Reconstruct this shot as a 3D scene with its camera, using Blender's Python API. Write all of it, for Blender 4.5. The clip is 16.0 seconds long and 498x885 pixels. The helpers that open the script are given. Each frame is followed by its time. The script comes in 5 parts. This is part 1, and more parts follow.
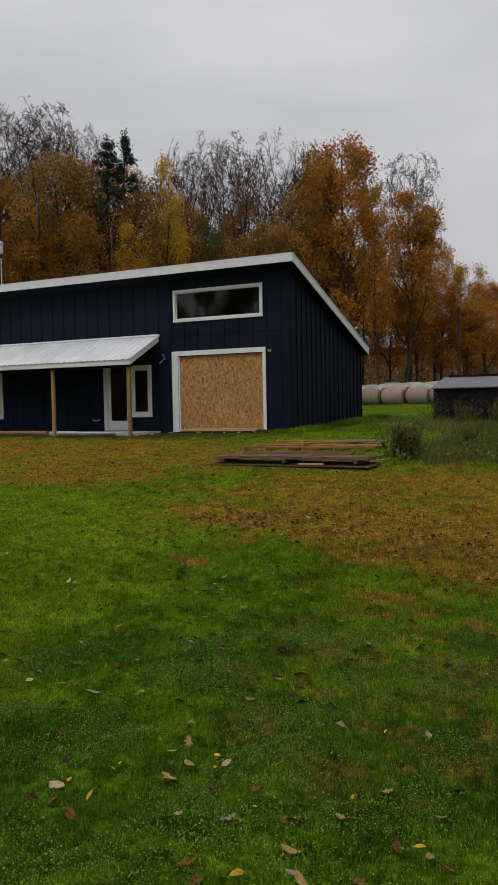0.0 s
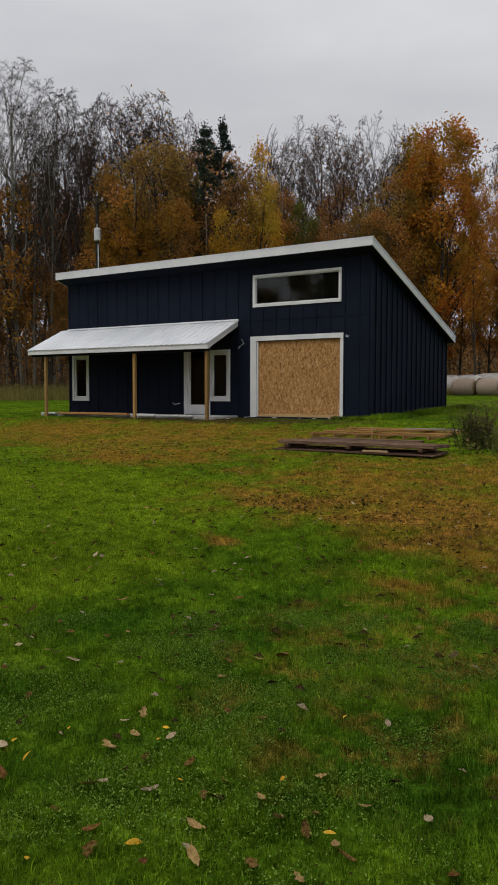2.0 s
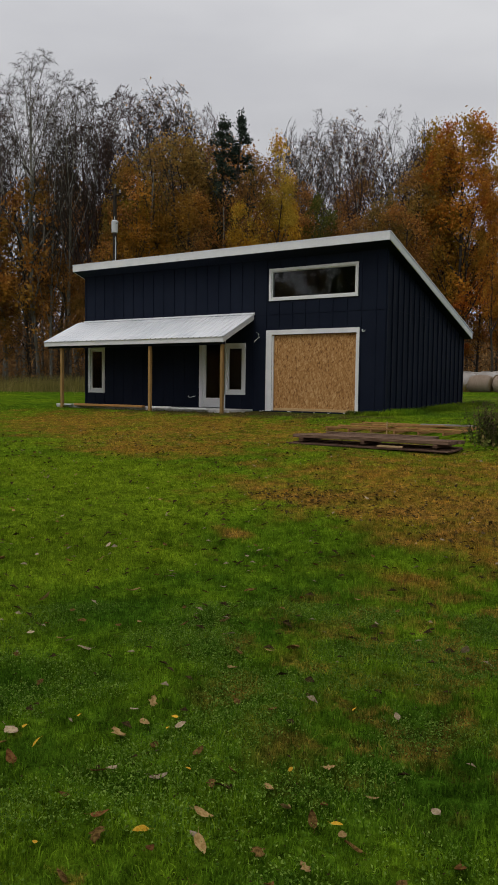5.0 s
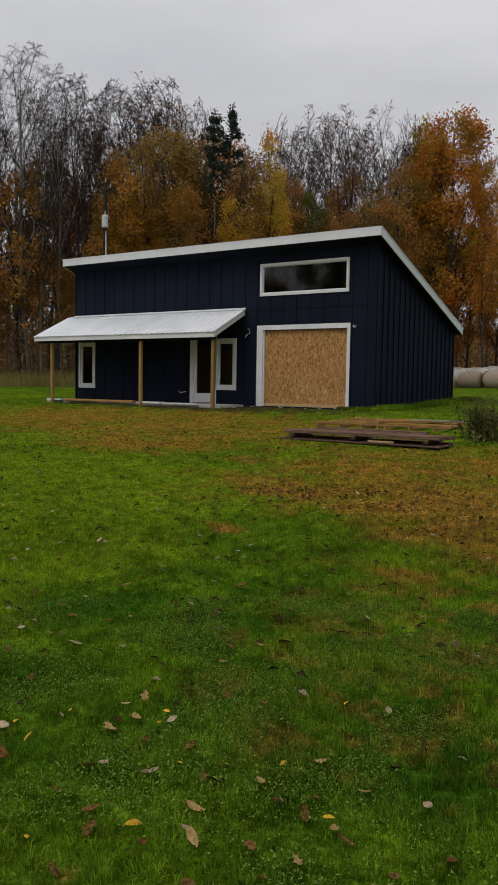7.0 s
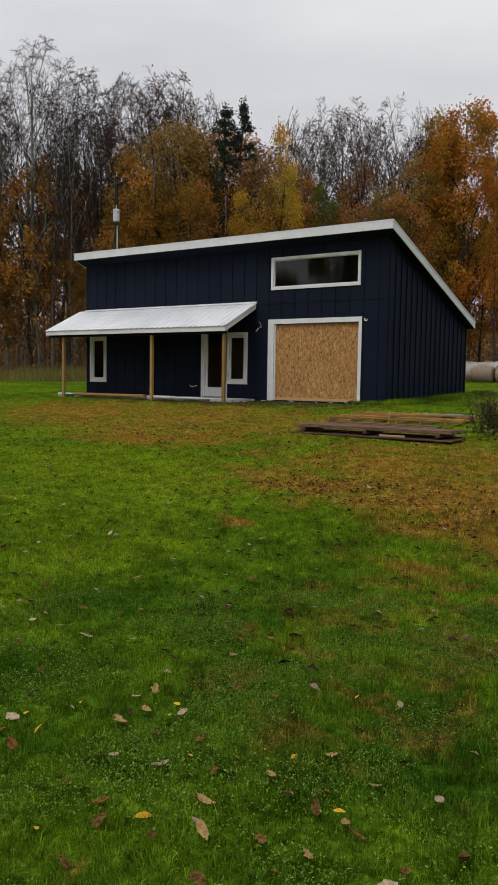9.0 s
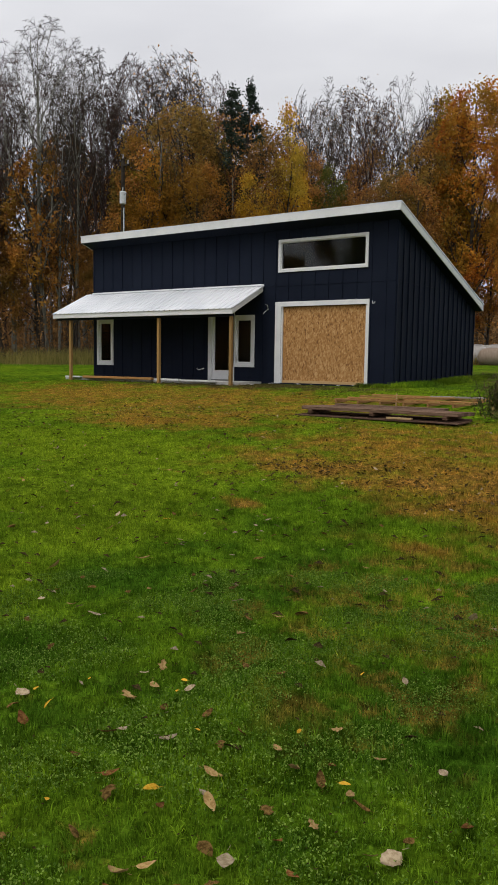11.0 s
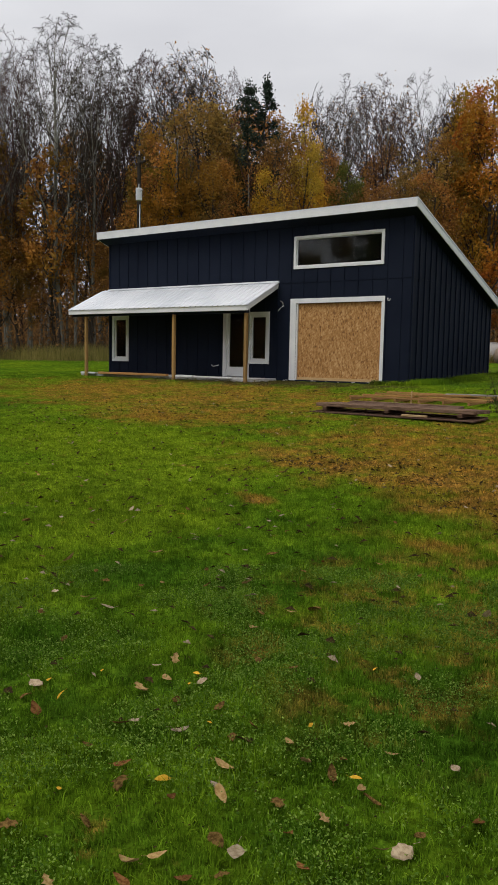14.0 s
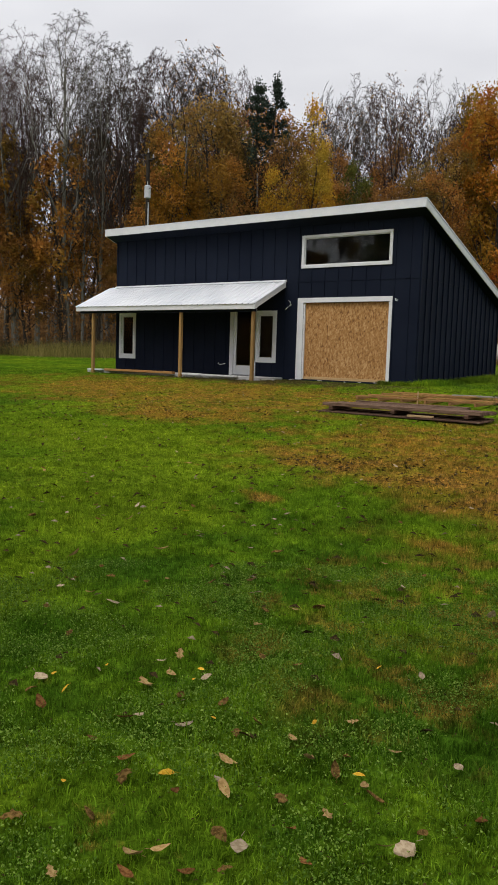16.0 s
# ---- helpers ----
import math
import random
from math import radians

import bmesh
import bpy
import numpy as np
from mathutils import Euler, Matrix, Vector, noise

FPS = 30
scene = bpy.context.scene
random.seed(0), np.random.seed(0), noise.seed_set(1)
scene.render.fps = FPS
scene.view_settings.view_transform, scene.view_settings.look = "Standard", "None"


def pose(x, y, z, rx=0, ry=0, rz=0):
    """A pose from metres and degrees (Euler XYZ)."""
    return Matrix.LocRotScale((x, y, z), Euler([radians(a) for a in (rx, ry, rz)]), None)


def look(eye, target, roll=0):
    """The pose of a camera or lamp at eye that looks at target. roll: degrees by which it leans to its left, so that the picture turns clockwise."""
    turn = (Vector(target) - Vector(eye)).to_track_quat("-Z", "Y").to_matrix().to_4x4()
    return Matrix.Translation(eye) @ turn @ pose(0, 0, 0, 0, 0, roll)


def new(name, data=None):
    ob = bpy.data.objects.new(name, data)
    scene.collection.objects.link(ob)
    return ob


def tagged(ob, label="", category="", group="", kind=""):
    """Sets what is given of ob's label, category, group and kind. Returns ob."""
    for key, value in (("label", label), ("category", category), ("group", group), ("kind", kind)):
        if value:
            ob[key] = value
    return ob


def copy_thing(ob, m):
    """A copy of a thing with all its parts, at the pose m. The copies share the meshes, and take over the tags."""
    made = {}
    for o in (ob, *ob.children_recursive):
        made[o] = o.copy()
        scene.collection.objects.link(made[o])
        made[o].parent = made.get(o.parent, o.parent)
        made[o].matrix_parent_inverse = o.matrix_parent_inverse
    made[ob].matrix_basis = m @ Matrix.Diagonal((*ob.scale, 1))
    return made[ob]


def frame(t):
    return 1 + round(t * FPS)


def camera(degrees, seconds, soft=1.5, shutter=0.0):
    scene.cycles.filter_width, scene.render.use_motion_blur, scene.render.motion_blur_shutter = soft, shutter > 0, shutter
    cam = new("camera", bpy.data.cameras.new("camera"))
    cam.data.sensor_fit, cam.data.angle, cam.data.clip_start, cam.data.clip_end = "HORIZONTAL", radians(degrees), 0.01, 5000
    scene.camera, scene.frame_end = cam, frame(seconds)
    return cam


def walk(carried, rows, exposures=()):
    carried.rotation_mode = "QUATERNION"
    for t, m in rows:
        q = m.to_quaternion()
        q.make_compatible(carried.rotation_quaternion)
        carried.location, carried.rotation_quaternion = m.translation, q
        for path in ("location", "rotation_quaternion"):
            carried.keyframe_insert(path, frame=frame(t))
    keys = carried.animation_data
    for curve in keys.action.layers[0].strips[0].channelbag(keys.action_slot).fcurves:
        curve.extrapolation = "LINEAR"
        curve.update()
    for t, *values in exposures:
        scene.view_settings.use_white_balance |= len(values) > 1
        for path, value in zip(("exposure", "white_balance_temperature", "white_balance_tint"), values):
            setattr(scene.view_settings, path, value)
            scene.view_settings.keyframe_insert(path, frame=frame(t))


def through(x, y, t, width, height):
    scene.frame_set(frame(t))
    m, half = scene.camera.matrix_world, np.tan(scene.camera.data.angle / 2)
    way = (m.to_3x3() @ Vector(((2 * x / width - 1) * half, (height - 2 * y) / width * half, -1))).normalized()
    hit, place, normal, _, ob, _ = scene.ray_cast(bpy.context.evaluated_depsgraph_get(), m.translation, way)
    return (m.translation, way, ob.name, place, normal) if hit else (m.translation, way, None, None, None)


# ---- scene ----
cam = camera(34.4, 16.0, soft=1.7)
PATH = [
    (0, (9.788, -22.222, 0.835), (8.885, -20.44, 0.74), -1.1),
    (0.5, (9.864, -22.015, 0.815), (8.88, -20.277, 0.706), -0.8),
    (1, (9.965, -21.899, 0.795), (8.932, -20.191, 0.678), -1.0),
    (1.5, (10.218, -21.777, 0.733), (9.113, -20.114, 0.62), -0.1),
    (2, (10.406, -21.758, 0.733), (9.29, -20.103, 0.612), 0.1),
    (2.5, (10.427, -21.777, 0.733), (9.299, -20.131, 0.605), 0.5),
    (3, (10.432, -21.754, 0.727), (9.296, -20.113, 0.607), 0.6),
    (3.5, (10.421, -21.765, 0.719), (9.278, -20.128, 0.594), 0.7),
    (4, (10.42, -21.761, 0.719), (9.273, -20.128, 0.586), 0.8),
    (6.5, (10.402, -21.741, 0.709), (9.269, -20.099, 0.568), 0.9),
    (7, (10.402, -21.748, 0.707), (9.276, -20.101, 0.561), 0.9),
    (7.5, (10.412, -21.742, 0.704), (9.28, -20.1, 0.559), 0.7),
    (8, (10.404, -21.732, 0.702), (9.268, -20.093, 0.55), 0.7),
    (8.5, (10.391, -21.732, 0.695), (9.248, -20.098, 0.538), 0.8),
    (9, (10.389, -21.727, 0.693), (9.241, -20.096, 0.533), 0.9),
    (11.5, (10.411, -21.754, 0.671), (9.246, -20.142, 0.464), 1.0),
    (12, (10.412, -21.76, 0.672), (9.239, -20.153, 0.467), 1.3),
    (12.5, (10.413, -21.751, 0.666), (9.234, -20.149, 0.462), 1.3),
    (13, (10.412, -21.747, 0.66), (9.228, -20.148, 0.457), 1.3),
    (13.5, (10.415, -21.75, 0.664), (9.23, -20.152, 0.459), 1.2),
    (14, (10.411, -21.743, 0.654), (9.223, -20.147, 0.446), 1.1),
    (14.5, (10.412, -21.75, 0.655), (9.222, -20.156, 0.445), 1.1),
    (15, (10.409, -21.752, 0.649), (9.218, -20.16, 0.438), 1.4),
    (15.5, (10.409, -21.759, 0.649), (9.215, -20.169, 0.438), 1.7),
    (16, (10.409, -21.758, 0.645), (9.211, -20.17, 0.434), 1.8),
]
EXPOSURES = [(0, 0.06), (1, 0.14), (3.5, 0.08), (8, 0.13), (9, 0.34), (11.3, 0.5), (12.5, 0.44), (14, 0.44), (16, 0.57)]
walk(cam, [(t, look(eye, target, roll)) for t, eye, target, roll in PATH], EXPOSURES)

# ---- world, sun, exposure ----
scene.view_settings.exposure = 0.0
world = bpy.data.worlds.new("overcast")
scene.world = world
world.use_nodes = True
wn = world.node_tree
wn.nodes.clear()


def wnode(kind, **kw):
    n = wn.nodes.new(kind)
    for k, v in kw.items():
        n.inputs[k].default_value = v
    return n


sky = wn.nodes.new("ShaderNodeTexSky")
sky.sky_type = "NISHITA"
sky.sun_disc = False
sky.sun_elevation, sky.sun_rotation = radians(60), radians(195)
sky.air_density, sky.dust_density = 1.5, 4.0
grey = wnode("ShaderNodeHueSaturation", Saturation=0.12)
wn.links.new(sky.outputs[0], grey.inputs["Color"])
tc = wn.nodes.new("ShaderNodeTexCoord")
mp = wn.nodes.new("ShaderNodeMapping")
mp.inputs["Scale"].default_value = (1.0, 1.0, 3.2)
wn.links.new(tc.outputs["Generated"], mp.inputs["Vector"])
cl = wnode("ShaderNodeTexNoise", Scale=1.5, Detail=5.0, Roughness=0.5)
wn.links.new(mp.outputs[0], cl.inputs["Vector"])
ramp = wn.nodes.new("ShaderNodeValToRGB")
ramp.color_ramp.elements[0].position, ramp.color_ramp.elements[0].color = 0.32, (4.75, 4.8, 5.2, 1)
ramp.color_ramp.elements[1].position, ramp.color_ramp.elements[1].color = 0.68, (6.9, 6.92, 7.15, 1)
wn.links.new(cl.outputs["Fac"], ramp.inputs[0])
mx = wn.nodes.new("ShaderNodeMixRGB")
mx.inputs[0].default_value = 0.85
wn.links.new(grey.outputs[0], mx.inputs[1])
wn.links.new(ramp.outputs[0], mx.inputs[2])
# an overcast sky is brightest overhead
sep = wn.nodes.new("ShaderNodeSeparateXYZ")
wn.links.new(tc.outputs["Generated"], sep.inputs[0])
lift = wn.nodes.new("ShaderNodeMapRange")
lift.inputs[1].default_value, lift.inputs[2].default_value, lift.inputs[3].default_value, lift.inputs[4].default_value = 0.0, 1.0, 0.69, 1.43
wn.links.new(sep.outputs["Z"], lift.inputs[0])
dome = wn.nodes.new("ShaderNodeMixRGB")
dome.blend_type = "MULTIPLY"
dome.inputs[0].default_value = 1.0
wn.links.new(mx.outputs[0], dome.inputs[1])
wn.links.new(lift.outputs[0], dome.inputs[2])
bg = wnode("ShaderNodeBackground", Strength=0.1)
wn.links.new(dome.outputs[0], bg.inputs["Color"])
wo = wn.nodes.new("ShaderNodeOutputWorld")
wn.links.new(bg.outputs[0], wo.inputs[0])

sun_data = bpy.data.lights.new("sun", "SUN")
sun_data.energy, sun_data.angle, sun_data.color = 0.95, radians(25), (1.0, 0.97, 0.93)
sun = new("sun", sun_data)
sun.matrix_basis = look((-9, -33, 60), (0, 0, 0))

# ---- materials ----


class Nodes:
    """A short way to write a node material."""

    def __init__(self, name):
        self.mat = bpy.data.materials.new(name)
        self.mat.use_nodes = True
        self.t = self.mat.node_tree
        self.t.nodes.clear()
        self.out = self.t.nodes.new("ShaderNodeOutputMaterial")
        self.geo = self.t.nodes.new("ShaderNodeNewGeometry")
        self.tc = self.t.nodes.new("ShaderNodeTexCoord")
        self.pos = self.geo.outputs["Position"]
        self.obj = self.tc.outputs["Object"]

    def put(self, socket, value):
        if isinstance(value, bpy.types.NodeSocket):
            self.t.links.new(value, socket)
        else:
            socket.default_value = value

    def math(self, op, a, b=0.0, clamp=False):
        n = self.t.nodes.new("ShaderNodeMath")
        n.operation, n.use_clamp = op, clamp
        self.put(n.inputs[0], a), self.put(n.inputs[1], b)
        return n.outputs[0]

    def noise(self, vec, scale, detail=4.0, rough=0.55, dist=0.0):
        n = self.t.nodes.new("ShaderNodeTexNoise")
        self.put(n.inputs["Vector"], vec)
        n.inputs["Scale"].default_value, n.inputs["Detail"].default_value = scale, detail
        n.inputs["Roughness"].default_value, n.inputs["Distortion"].default_value = rough, dist
        return n.outputs["Fac"]

    def mapped(self, vec, loc=(0, 0, 0), rot=(0, 0, 0), scale=(1, 1, 1)):
        n = self.t.nodes.new("ShaderNodeMapping")
        n.vector_type = "POINT"
        self.put(n.inputs["Vector"], vec)
        n.inputs["Location"].default_value, n.inputs["Rotation"].default_value, n.inputs["Scale"].default_value = loc, rot, scale
        return n.outputs[0]

    def voronoi(self, vec, scale, rand=1.0):
        n = self.t.nodes.new("ShaderNodeTexVoronoi")
        self.put(n.inputs["Vector"], vec)
        n.inputs["Scale"].default_value, n.inputs["Randomness"].default_value = scale, rand
        return n

    def steps(self, fac, *stops):
        n = self.t.nodes.new("ShaderNodeValToRGB")
        e = n.color_ramp.elements
        while len(e) < len(stops):
            e.new(0.5)
        for i, (p, c) in enumerate(stops):
            e[i].position, e[i].color = p, (*c, 1)
        self.put(n.inputs[0], fac)
        return n.outputs[0]

    def range(self, v, a, b, lo=0.0, hi=1.0):
        n = self.t.nodes.new("ShaderNodeMapRange")
        n.interpolation_type = "SMOOTHSTEP"
        self.put(n.inputs[0], v)
        for i, x in enumerate((a, b, lo, hi)):
            n.inputs[1 + i].default_value = x
        return n.outputs[0]

    def mix(self, fac, a, b, how="MIX"):
        n = self.t.nodes.new("ShaderNodeMixRGB")
        n.blend_type = how
        for s, v in zip(n.inputs, (fac, a, b)):
            self.put(s, (*v, 1) if isinstance(v, tuple) and len(v) == 3 else v)
        return n.outputs[0]

    def island(self):
        return self.geo.outputs["Random Per Island"]

    def chance(self):
        return self.t.nodes.new("ShaderNodeObjectInfo").outputs["Random"]

    def bump(self, height, strength=0.3, dist=0.01):
        n = self.t.nodes.new("ShaderNodeBump")
        n.inputs["Strength"].default_value, n.inputs["Distance"].default_value = strength, dist
        self.put(n.inputs["Height"], height)
        return n.outputs[0]

    def surface(self, color, rough=0.8, metal=0.0, spec=0.3, normal=None, through=None, coat=0.0):
        p = self.t.nodes.new("ShaderNodeBsdfPrincipled")
        self.put(p.inputs["Base Color"], (*color, 1) if isinstance(color, tuple) and len(color) == 3 else color)
        self.put(p.inputs["Roughness"], rough), self.put(p.inputs["Metallic"], metal)
        p.inputs["Specular IOR Level"].default_value = spec
        p.inputs["Coat Weight"].default_value = coat
        if normal is not None:
            self.put(p.inputs["Normal"], normal)
        res = p.outputs[0]
        if through is not None:
            tr = self.t.nodes.new("ShaderNodeBsdfTranslucent")
            self.put(tr.inputs["Color"], (*color, 1) if isinstance(color, tuple) and len(color) == 3 else color)
            m = self.t.nodes.new("ShaderNodeMixShader")
            m.inputs[0].default_value = through
            self.t.links.new(res, m.inputs[1]), self.t.links.new(tr.outputs[0], m.inputs[2])
            res = m.outputs[0]
        self.t.links.new(res, self.out.inputs["Surface"])
        return self.mat


def plain(name, a, b, scale=3.0, rough=0.7, spec=0.3, bump=0.2, metal=0.0, fine=90.0):
    """Two shades in large stains, with fine grain in relief."""
    n = Nodes(name)
    big, small = n.noise(n.obj, scale), n.noise(n.obj, fine, 3.0)
    col = n.mix(n.range(big, 0.35, 0.65), a, b)
    col = n.mix(0.18, col, n.steps(small, (0.3, (0.2, 0.2, 0.2)), (0.7, (1, 1, 1))), "MULTIPLY")
    return n.surface(col, n.range(big, 0.3, 0.7, rough - 0.08, rough + 0.08), metal, spec, n.bump(small, bump, 0.004))


def lumber(name, a, b, axis=0, rough=0.75):
    """Sawn wood with grain along one axis; each board has its own shade."""
    n = Nodes(name)
    sc = [14.0, 14.0, 14.0]
    sc[axis] = 0.9
    grain = n.noise(n.mapped(n.obj, scale=tuple(sc)), 3.0, 6.0, 0.65, 0.4)
    fine = n.noise(n.mapped(n.obj, scale=tuple(s * 6 for s in sc)), 3.0, 3.0)
    col = n.mix(n.range(grain, 0.3, 0.7), a, b)
    col = n.mix(1.0, col, n.steps(n.chance(), (0, (0.72, 0.72, 0.74)), (1, (1.1, 1.06, 1.0))), "MULTIPLY")
    col = n.mix(0.3, col, n.steps(fine, (0.3, (0.35, 0.33, 0.3)), (0.65, (1, 1, 1))), "MULTIPLY")
    return n.surface(col, rough, 0, 0.0, n.bump(grain, 0.3, 0.004))


def navy_paint():
    n = Nodes("navy_siding_paint")
    big = n.noise(n.pos, 0.7, 4.0)
    streak = n.noise(n.mapped(n.pos, scale=(9, 9, 0.5)), 2.0, 5.0)
    grain = n.noise(n.mapped(n.pos, scale=(60, 60, 3)), 3.0, 4.0)
    col = n.mix(n.range(big, 0.3, 0.7), (0.0085, 0.0120, 0.0235), (0.0115, 0.0158, 0.029))
    col = n.mix(0.3, col, n.steps(streak, (0.3, (0.55, 0.55, 0.55)), (0.7, (1.0, 1.0, 1.0))), "MULTIPLY")
    return n.surface(col, n.range(streak, 0.3, 0.7, 0.55, 0.7), 0, 0.07, n.bump(grain, 0.25, 0.003))


def osb():
    n = Nodes("osb_sheathing")
    warp = n.mapped(n.mapped(n.obj, rot=(0, 0.3, 0)), scale=(3.0, 1.0, 0.85))
    warp2 = n.mapped(n.mapped(n.obj, rot=(0, -0.75, 0)), scale=(2.2, 1.0, 1.0))
    v1, v2 = n.voronoi(warp, 10.0), n.voronoi(warp2, 15.0)
    tone = n.math("ADD", n.math("MULTIPLY", v1.outputs["Color"], 0.5), n.math("MULTIPLY", v2.outputs["Color"], 0.5))
    stain = n.noise(n.obj, 1.1, 3.0)
    streak = n.noise(n.mapped(n.obj, scale=(9, 1, 1.6)), 2.0, 4.0)
    tone = n.math("ADD", tone, n.math("MULTIPLY", n.math("SUBTRACT", stain, 0.5), 0.25))
    tone = n.math("ADD", tone, n.math("MULTIPLY", n.math("SUBTRACT", streak, 0.5), 0.55))
    col = n.steps(tone, (0.16, (0.15, 0.066, 0.02)), (0.36, (0.33, 0.16, 0.05)), (0.58, (0.43, 0.225, 0.078)), (0.86, (0.58, 0.36, 0.16)))
    return n.surface(col, 0.7, 0, 0.25, n.bump(tone, 0.3, 0.003))


def lawn_color(n, blade):
    """Green with brown, worn stretches; the same places for the soil sheet and for the blades on it."""
    p = n.pos
    big, mid, fine = n.noise(p, 0.28, 3.0), n.noise(p, 1.3, 5.0, 0.62), n.noise(p, 9.0, 5.0, 0.65)

    def zone(cx, cy, rx, ry, turn):
        # distance from a patch's middle, in its own radii
        sub = n.t.nodes.new("ShaderNodeVectorMath")
        sub.operation = "SUBTRACT"
        n.put(sub.inputs[0], p)
        sub.inputs[1].default_value = (cx, cy, 0)
        m = n.mapped(n.mapped(sub.outputs[0], rot=(0, 0, turn)), scale=(1 / rx, 1 / ry, 0))
        ln = n.t.nodes.new("ShaderNodeVectorMath")
        ln.operation = "LENGTH"
        n.put(ln.inputs[0], m)
        d = n.math("ADD", ln.outputs["Value"], n.math("MULTIPLY", n.math("SUBTRACT", mid, 0.5), 1.9))
        return n.range(d, 1.15, 0.45)

    worn = zone(7.2, -12.2, 3.1, 1.5, 0.45)
    worn = n.math("MAXIMUM", worn, zone(4.3, -11.8, 1.7, 0.7, 0.2))
    worn = n.math("MAXIMUM", worn, zone(7.5, -14.9, 0.5, 0.3, 0.3))
    worn = n.math("MAXIMUM", worn, zone(4.9, -14.2, 0.5, 0.2, 0.3))
    dry = n.math("MAXIMUM", zone(-4.5, -5.2, 8.6, 3.6, 0.12), zone(7.4, -9.6, 6.0, 4.2, 0.3))
    dry = n.math("MAXIMUM", dry, zone(-1.5, -8.6, 3.2, 1.6, 0.1))
    soil = zone(-5.0, -1.2, 6.0, 1.5, 0.0)
    spots = n.range(n.noise(p, 2.7, 4.0, 0.6), 0.66, 0.74)
    keep = 0.8 if blade else 0.9
    green = n.mix(n.range(mid, 0.35, 0.65), (0.060, 0.138, 0.012), (0.132, 0.232, 0.015))
    green = n.mix(n.math("MULTIPLY", zone(4.0, 13.0, 9.0, 13.0, 0.0), 0.6), green, (0.13, 0.17, 0.04))
    green = n.mix(n.math("MAXIMUM", n.math("MULTIPLY", n.range(big, 0.45, 0.62), 0.4), n.math("MULTIPLY", zone(0.8, -12.0, 5.5, 2.4, 0.15), 0.5)), green, (0.235, 0.31, 0.018))
    yellow = n.mix(n.range(fine, 0.4, 0.6), (0.36, 0.20, 0.038), (0.27, 0.205, 0.028))
    brown = n.mix(n.range(n.noise(p, 14.0, 6.0, 0.7), 0.38, 0.62), (0.14, 0.075, 0.026) if blade else (0.09, 0.05, 0.02), (0.46, 0.26, 0.07) if blade else (0.46, 0.25, 0.065))
    earth = n.mix(n.range(fine, 0.35, 0.65), (0.04, 0.03, 0.018), (0.14, 0.105, 0.05))
    col = n.mix(n.math("MULTIPLY", dry, n.range(n.noise(p, 0.9, 5.0, 0.65), 0.36, 0.6, 0.35, 0.95)), green, yellow)
    bare = n.range(n.noise(p, 3.6, 5.0, 0.65), 0.46, 0.58)
    col = n.mix(n.math("MULTIPLY", n.math("MULTIPLY", dry, bare), 0.75 * keep), col, brown)
    col = n.mix(n.math("MULTIPLY", n.math("MULTIPLY", spots, 0.6), keep), col, brown)
    rough = n.math("MULTIPLY", zone(8.7, -15.6, 1.7, 3.0, 0.2), n.range(n.noise(p, 3.1, 5.0, 0.65), 0.47, 0.57))
    col = n.mix(n.math("MULTIPLY", rough, 0.75 * keep), col, brown)
    col = n.mix(n.math("MULTIPLY", worn, n.range(n.noise(p, 1.7, 5.0, 0.65), 0.36, 0.6, 0.25, 0.9)), col, yellow)
    col = n.mix(n.math("MULTIPLY", n.math("MULTIPLY", worn, n.range(n.noise(p, 2.2, 6.0, 0.7), 0.40, 0.58, 0.1, 1.0)), keep), col, brown)
    col = n.mix(n.math("MULTIPLY", soil, keep), col, earth)
    # leaf mould under the trees
    dot = n.t.nodes.new("ShaderNodeVectorMath")
    dot.operation = "DOT_PRODUCT"
    n.put(dot.inputs[0], p)
    dot.inputs[1].default_value = (-0.487, 0.873, 0)
    far = n.t.nodes.new("ShaderNodeSeparateXYZ")
    n.put(far.inputs[0], p)
    wood = n.math("MAXIMUM", n.range(dot.outputs["Value"], 28.0, 31.0), n.range(far.outputs["Y"], 35.5, 38.0))
    wood = n.math("MAXIMUM", wood, n.range(far.outputs["Y"], -44.0, -47.0))
    mould = n.mix(n.range(fine, 0.35, 0.65), (0.045, 0.028, 0.014), (0.15, 0.085, 0.035))
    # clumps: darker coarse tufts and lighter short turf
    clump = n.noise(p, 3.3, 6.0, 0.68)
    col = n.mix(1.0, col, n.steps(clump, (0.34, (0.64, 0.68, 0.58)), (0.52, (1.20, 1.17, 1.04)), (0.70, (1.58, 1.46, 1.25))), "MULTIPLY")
    # finer: shade in the gaps between clumps, as a darker colour
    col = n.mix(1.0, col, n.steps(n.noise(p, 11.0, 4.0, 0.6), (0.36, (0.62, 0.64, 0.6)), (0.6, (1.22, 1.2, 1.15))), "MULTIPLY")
    return n.mix(wood, col, mould), fine, mid


def lawn_soil():
    n = Nodes("lawn_soil")
    col, fine, mid = lawn_color(n, False)
    # tufts seen from a distance: shade in the gaps and lit tips, put into the colour
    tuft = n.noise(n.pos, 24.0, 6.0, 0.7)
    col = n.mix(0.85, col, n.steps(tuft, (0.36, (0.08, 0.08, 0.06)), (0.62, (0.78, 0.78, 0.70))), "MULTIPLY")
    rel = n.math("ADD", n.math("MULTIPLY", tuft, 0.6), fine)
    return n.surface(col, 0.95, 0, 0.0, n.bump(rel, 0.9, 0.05))


